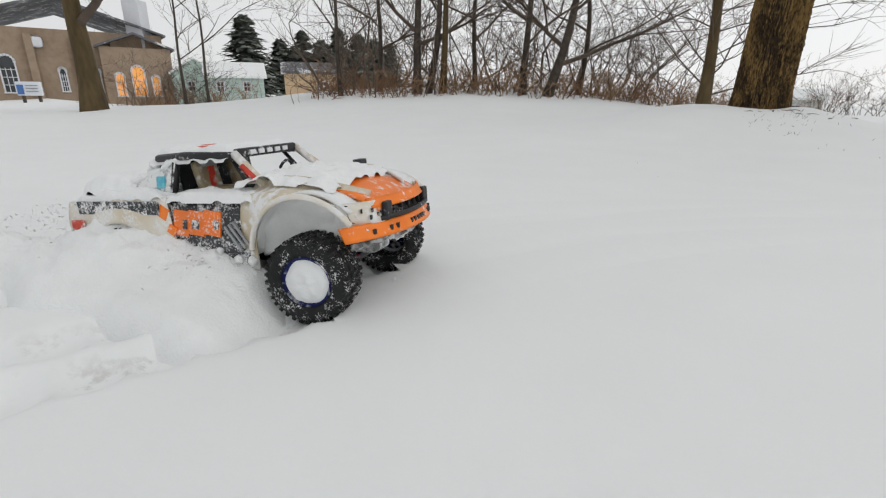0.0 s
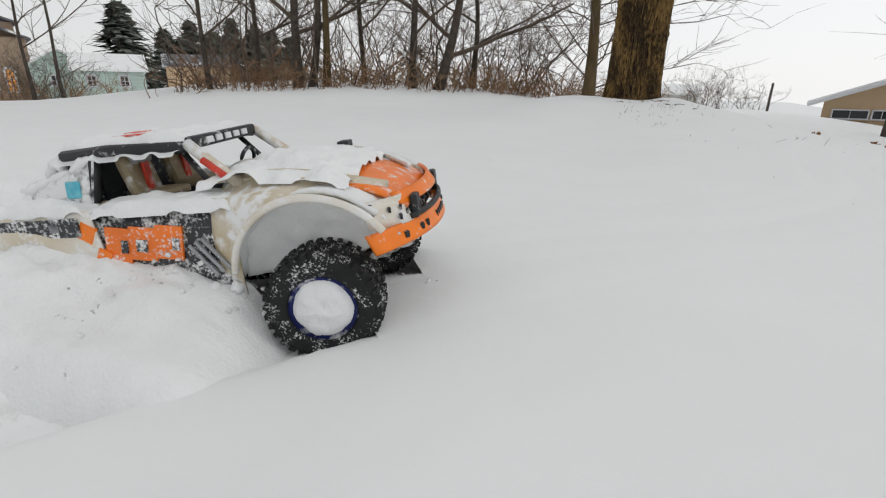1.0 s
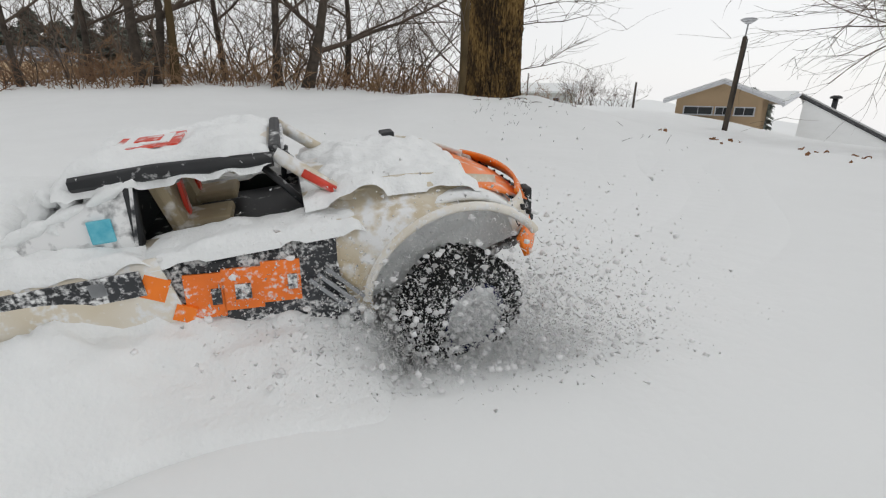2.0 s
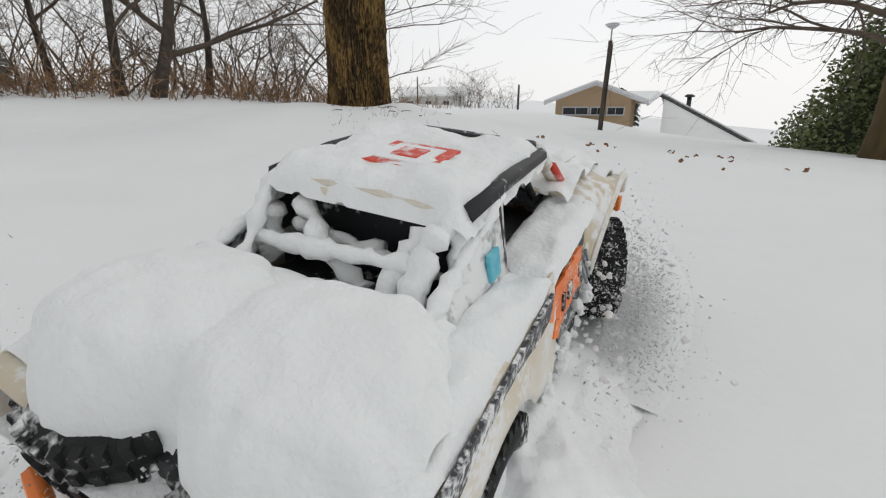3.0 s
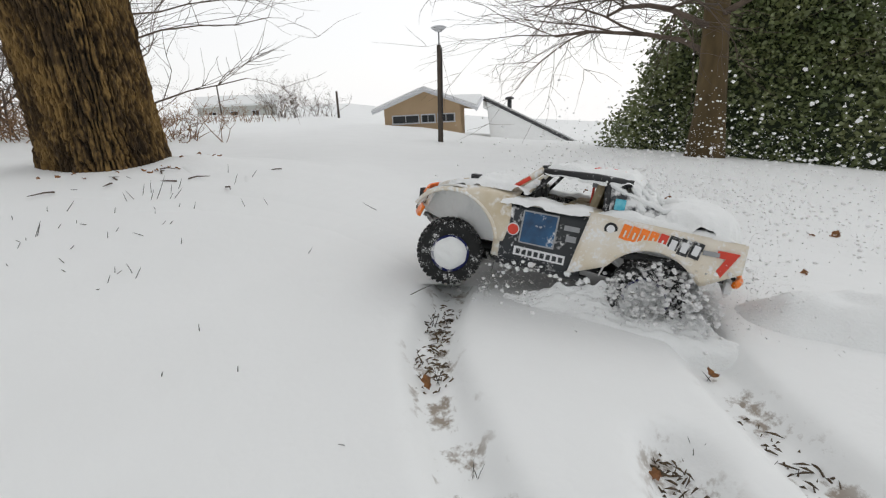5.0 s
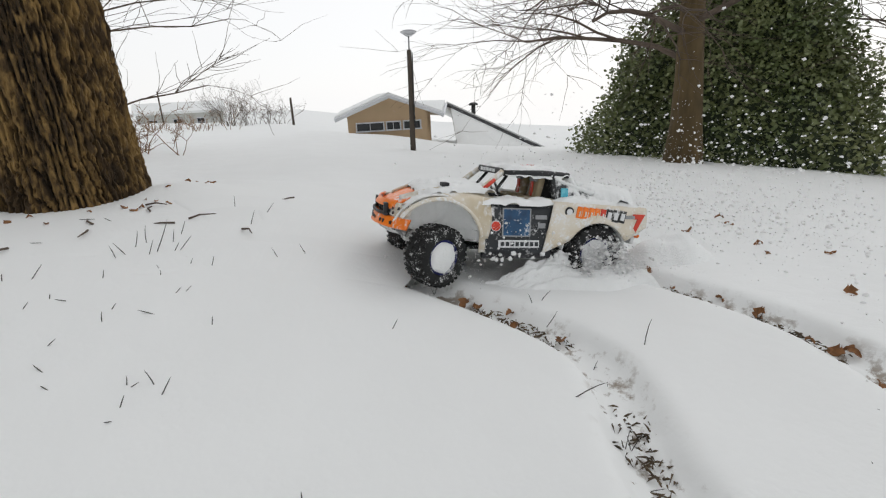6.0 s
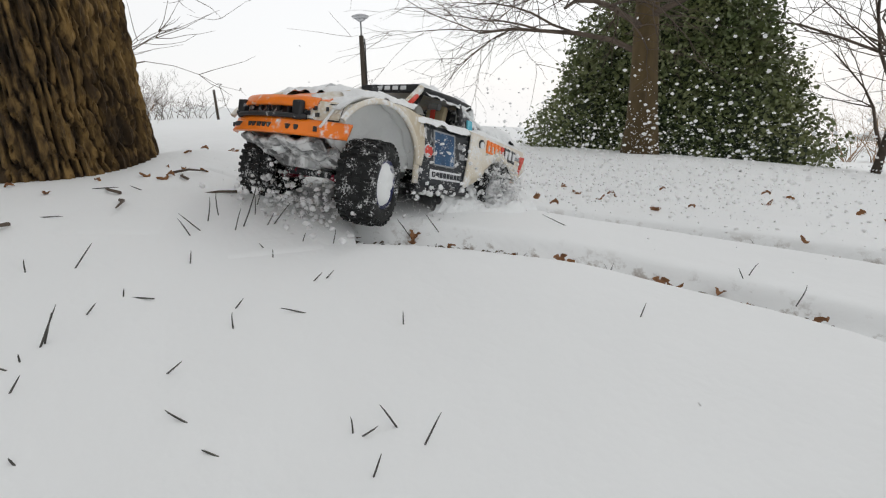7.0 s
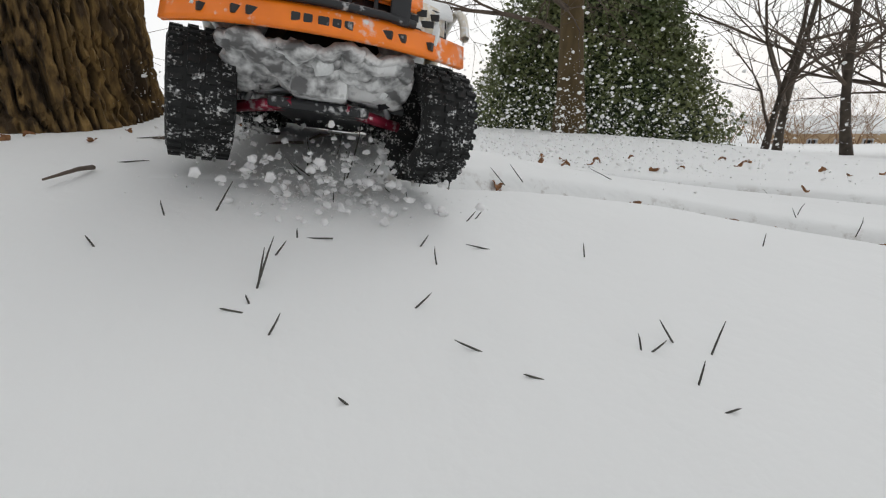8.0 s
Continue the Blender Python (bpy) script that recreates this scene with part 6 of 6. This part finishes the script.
# ---- snow over the ruts, which the wheels press down ----
def slabs():
    made = []
    for line in RUTS:
        pts = line[line[:, 2] >= 0]
        s = np.concatenate([[0], np.cumsum(np.hypot(np.diff(pts[:, 0]), np.diff(pts[:, 1])))])
        L = s[-1]
        n = int(L / 0.06)
        for k in range(n):
            s0, s1 = L * k / n - 0.006, L * (k + 1) / n + 0.006
            us = np.linspace(s0, s1, 5)
            cx, cy = np.interp(us, s, pts[:, 0]), np.interp(us, s, pts[:, 1])
            dx, dy = np.gradient(cx), np.gradient(cy)
            ln = np.hypot(dx, dy) + 1e-9
            nxv, nyv = -dy / ln, dx / ln
            W = 13
            ws = np.linspace(-0.092, 0.092, W)
            X = cx[:, None] + nxv[:, None] * ws
            Y = cy[:, None] + nyv[:, None] * ws
            lift = 0.0007 - 0.0024 * (np.abs(ws) / 0.092) ** 4
            Z = ground_z(X, Y) + lift[None, :]
            if k == n - 1:
                Z[-1, :] -= 0.008
            mx, my = float(cx[2]), float(cy[2])
            mz = gz(mx, my)
            V = [(X[i, j] - mx, Y[i, j] - my, Z[i, j] - mz) for i in range(5) for j in range(W)]
            F = [(i * W + j, (i + 1) * W + j, (i + 1) * W + j + 1, i * W + j + 1) for i in range(4) for j in range(W - 1)]
            ob = new("snow_slab", mesh_from("snow_slab", V, F, SNOW_FLAT))
            ob.location = (mx, my, mz)
            tagged(ob, "loose white snow that the wheels press down", "snow", "snow over the wheel tracks", "stuff")
            press = 8.0
            for other in RUTS:
                d2 = (other[:, 0] - mx) ** 2 + (other[:, 1] - my) ** 2
                i = int(d2.argmin())
                if d2[i] < 0.07 ** 2:
                    press = min(press, float(other[i, 2]))
            made.append((ob, press, mx, my, mz))
    return made


SNOW_FLAT = ground_material()
SLABS = slabs()


def motions():
    walk(truck, [(t, pose(x, y, z, r, -p, h)) for t, x, y, z, h, p, r in TRUCK_WAY])
    times = [round(0.1 * k, 2) for k in range(81)]
    # wheels: spin by the way gone, front ones steer
    steer = [(0, 8), (1, 8), (2.5, 22), (3.5, 20), (4.5, 26), (6, 26), (7, 22), (8, 16)]
    for w, x, y in WHEELS:
        rows, a, last = [], 0.0, None
        for t in times:
            p = truck_pose(t).translation
            if last is not None:
                a += min((p - last).length / 0.075, 1.3)
            last = p
            st = float(np.interp(t, [s[0] for s in steer], [s[1] for s in steer])) if x > 0 else 0.0
            lift = -0.010 if x > 0 else -0.004
            lift -= float(np.interp(t, (3.5, 4.0, 4.6, 5.5), (0, 1, 1, 0))) * (0.028 if y > 0 and x < 0 else 0.010)     # hangs on its springs while the body leans
            rows.append((t, Matrix.Translation((x, y, 0.075 + lift)) @ Matrix.Rotation(radians(st), 4, "Z") @ Matrix.Rotation(a, 4, "Y")))
        walk(w, rows)
    for i, (ob, (x, y)) in enumerate(SPRAYS):
        rows = []
        for k, t in enumerate([0.25 * q for q in range(33)]):
            m = truck_pose(t)
            c = m @ Vector((x, y, 0.0))
            h = way_at(t)[3]
            wob = 0.010 * math.sin(t * 9 + i * 2)
            gzz = gz(c.x, c.y) - 0.02 - (float(np.interp(t, (5.8, 6.8), (0.09, 0.0))) if i == 6 else 0.0)
            rows.append((t, pose(c.x + wob, c.y, gzz, 6 * math.sin(t * 7 + i), 8 * math.sin(t * 5 + i * 1.7), h + 10 * math.sin(t * 4 + i))))
        walk(ob, rows)
    # the drifting cloud: follows the tail until the turn, then settles behind
    drift = [(0, 7.4, 5.5), (2.9, 7.4, 5.5), (3.5, 7.6, 5.6), (4.0, 7.9, 5.7), (4.5, 8.6, 5.9), (6, 8.8, 6.4), (7, 8.6, 6.9), (7.5, 8.4, 7.08), (8, 8.5, 7.2)]
    walk(PLUME, [(t, pose(x, y, gz(x, y) - (1.6 if t < 3.6 else 0.02), 0, 0, -20 + 14 * t)) for t, x, y in drift])
    for ob, off, lows in ((CURTAIN, (0.22, -0.14), [(0, -0.40), (1.2, -0.40), (2.0, -0.01), (2.7, 0.0), (3.1, -0.06), (3.5, -0.4), (8, -0.4)]), (BURST, (-0.205, 0.125), [(0, -0.3), (3.5, -0.3), (3.9, 0.0), (6.6, 0.0), (7.2, -0.02), (8, -0.05)])):
        rows = []
        for t in [0.25 * q for q in range(33)]:
            c = truck_pose(t) @ Vector((*off, 0.0))
            low = float(np.interp(t, [v[0] for v in lows], [v[1] for v in lows]))
            rows.append((t, pose(c.x, c.y, gz(c.x, c.y) - 0.02 + low, 0, 5 * math.sin(t * 6), way_at(t)[3] + 6 * math.sin(t * 5))))
        walk(ob, rows)
    for ob, lows in WAVES:
        rows = []
        for t in [0.25 * q for q in range(33)]:
            x, y, _, h, _, _ = way_at(t)
            low = float(np.interp(t, [v[0] for v in lows], [v[1] for v in lows]))
            rows.append((t, pose(x, y, gz(x, y) + low, 0, 0, h)))
        walk(ob, rows)
    for ob, t, x, y, z in SLABS:
        up, dn = Matrix.Translation((x, y, z)), Matrix.Translation((x, y, z - 0.13))
        if t <= 0.02:
            walk(ob, [(0, dn), (8.0, dn)])
            continue
        rows = [(0, up)]
        for q in (t - 0.14, t - 0.06):
            if q > rows[-1][0] + 0.04:
                rows.append((q, up))
        t1 = max(t + 0.03, rows[-1][0] + 0.07)
        if t1 + 0.08 < 7.9:
            rows += [(t1, dn), (t1 + 0.08, dn), (8.0, dn)]
        else:
            rows += [(8.0, up)]
        walk(ob, rows)


motions()
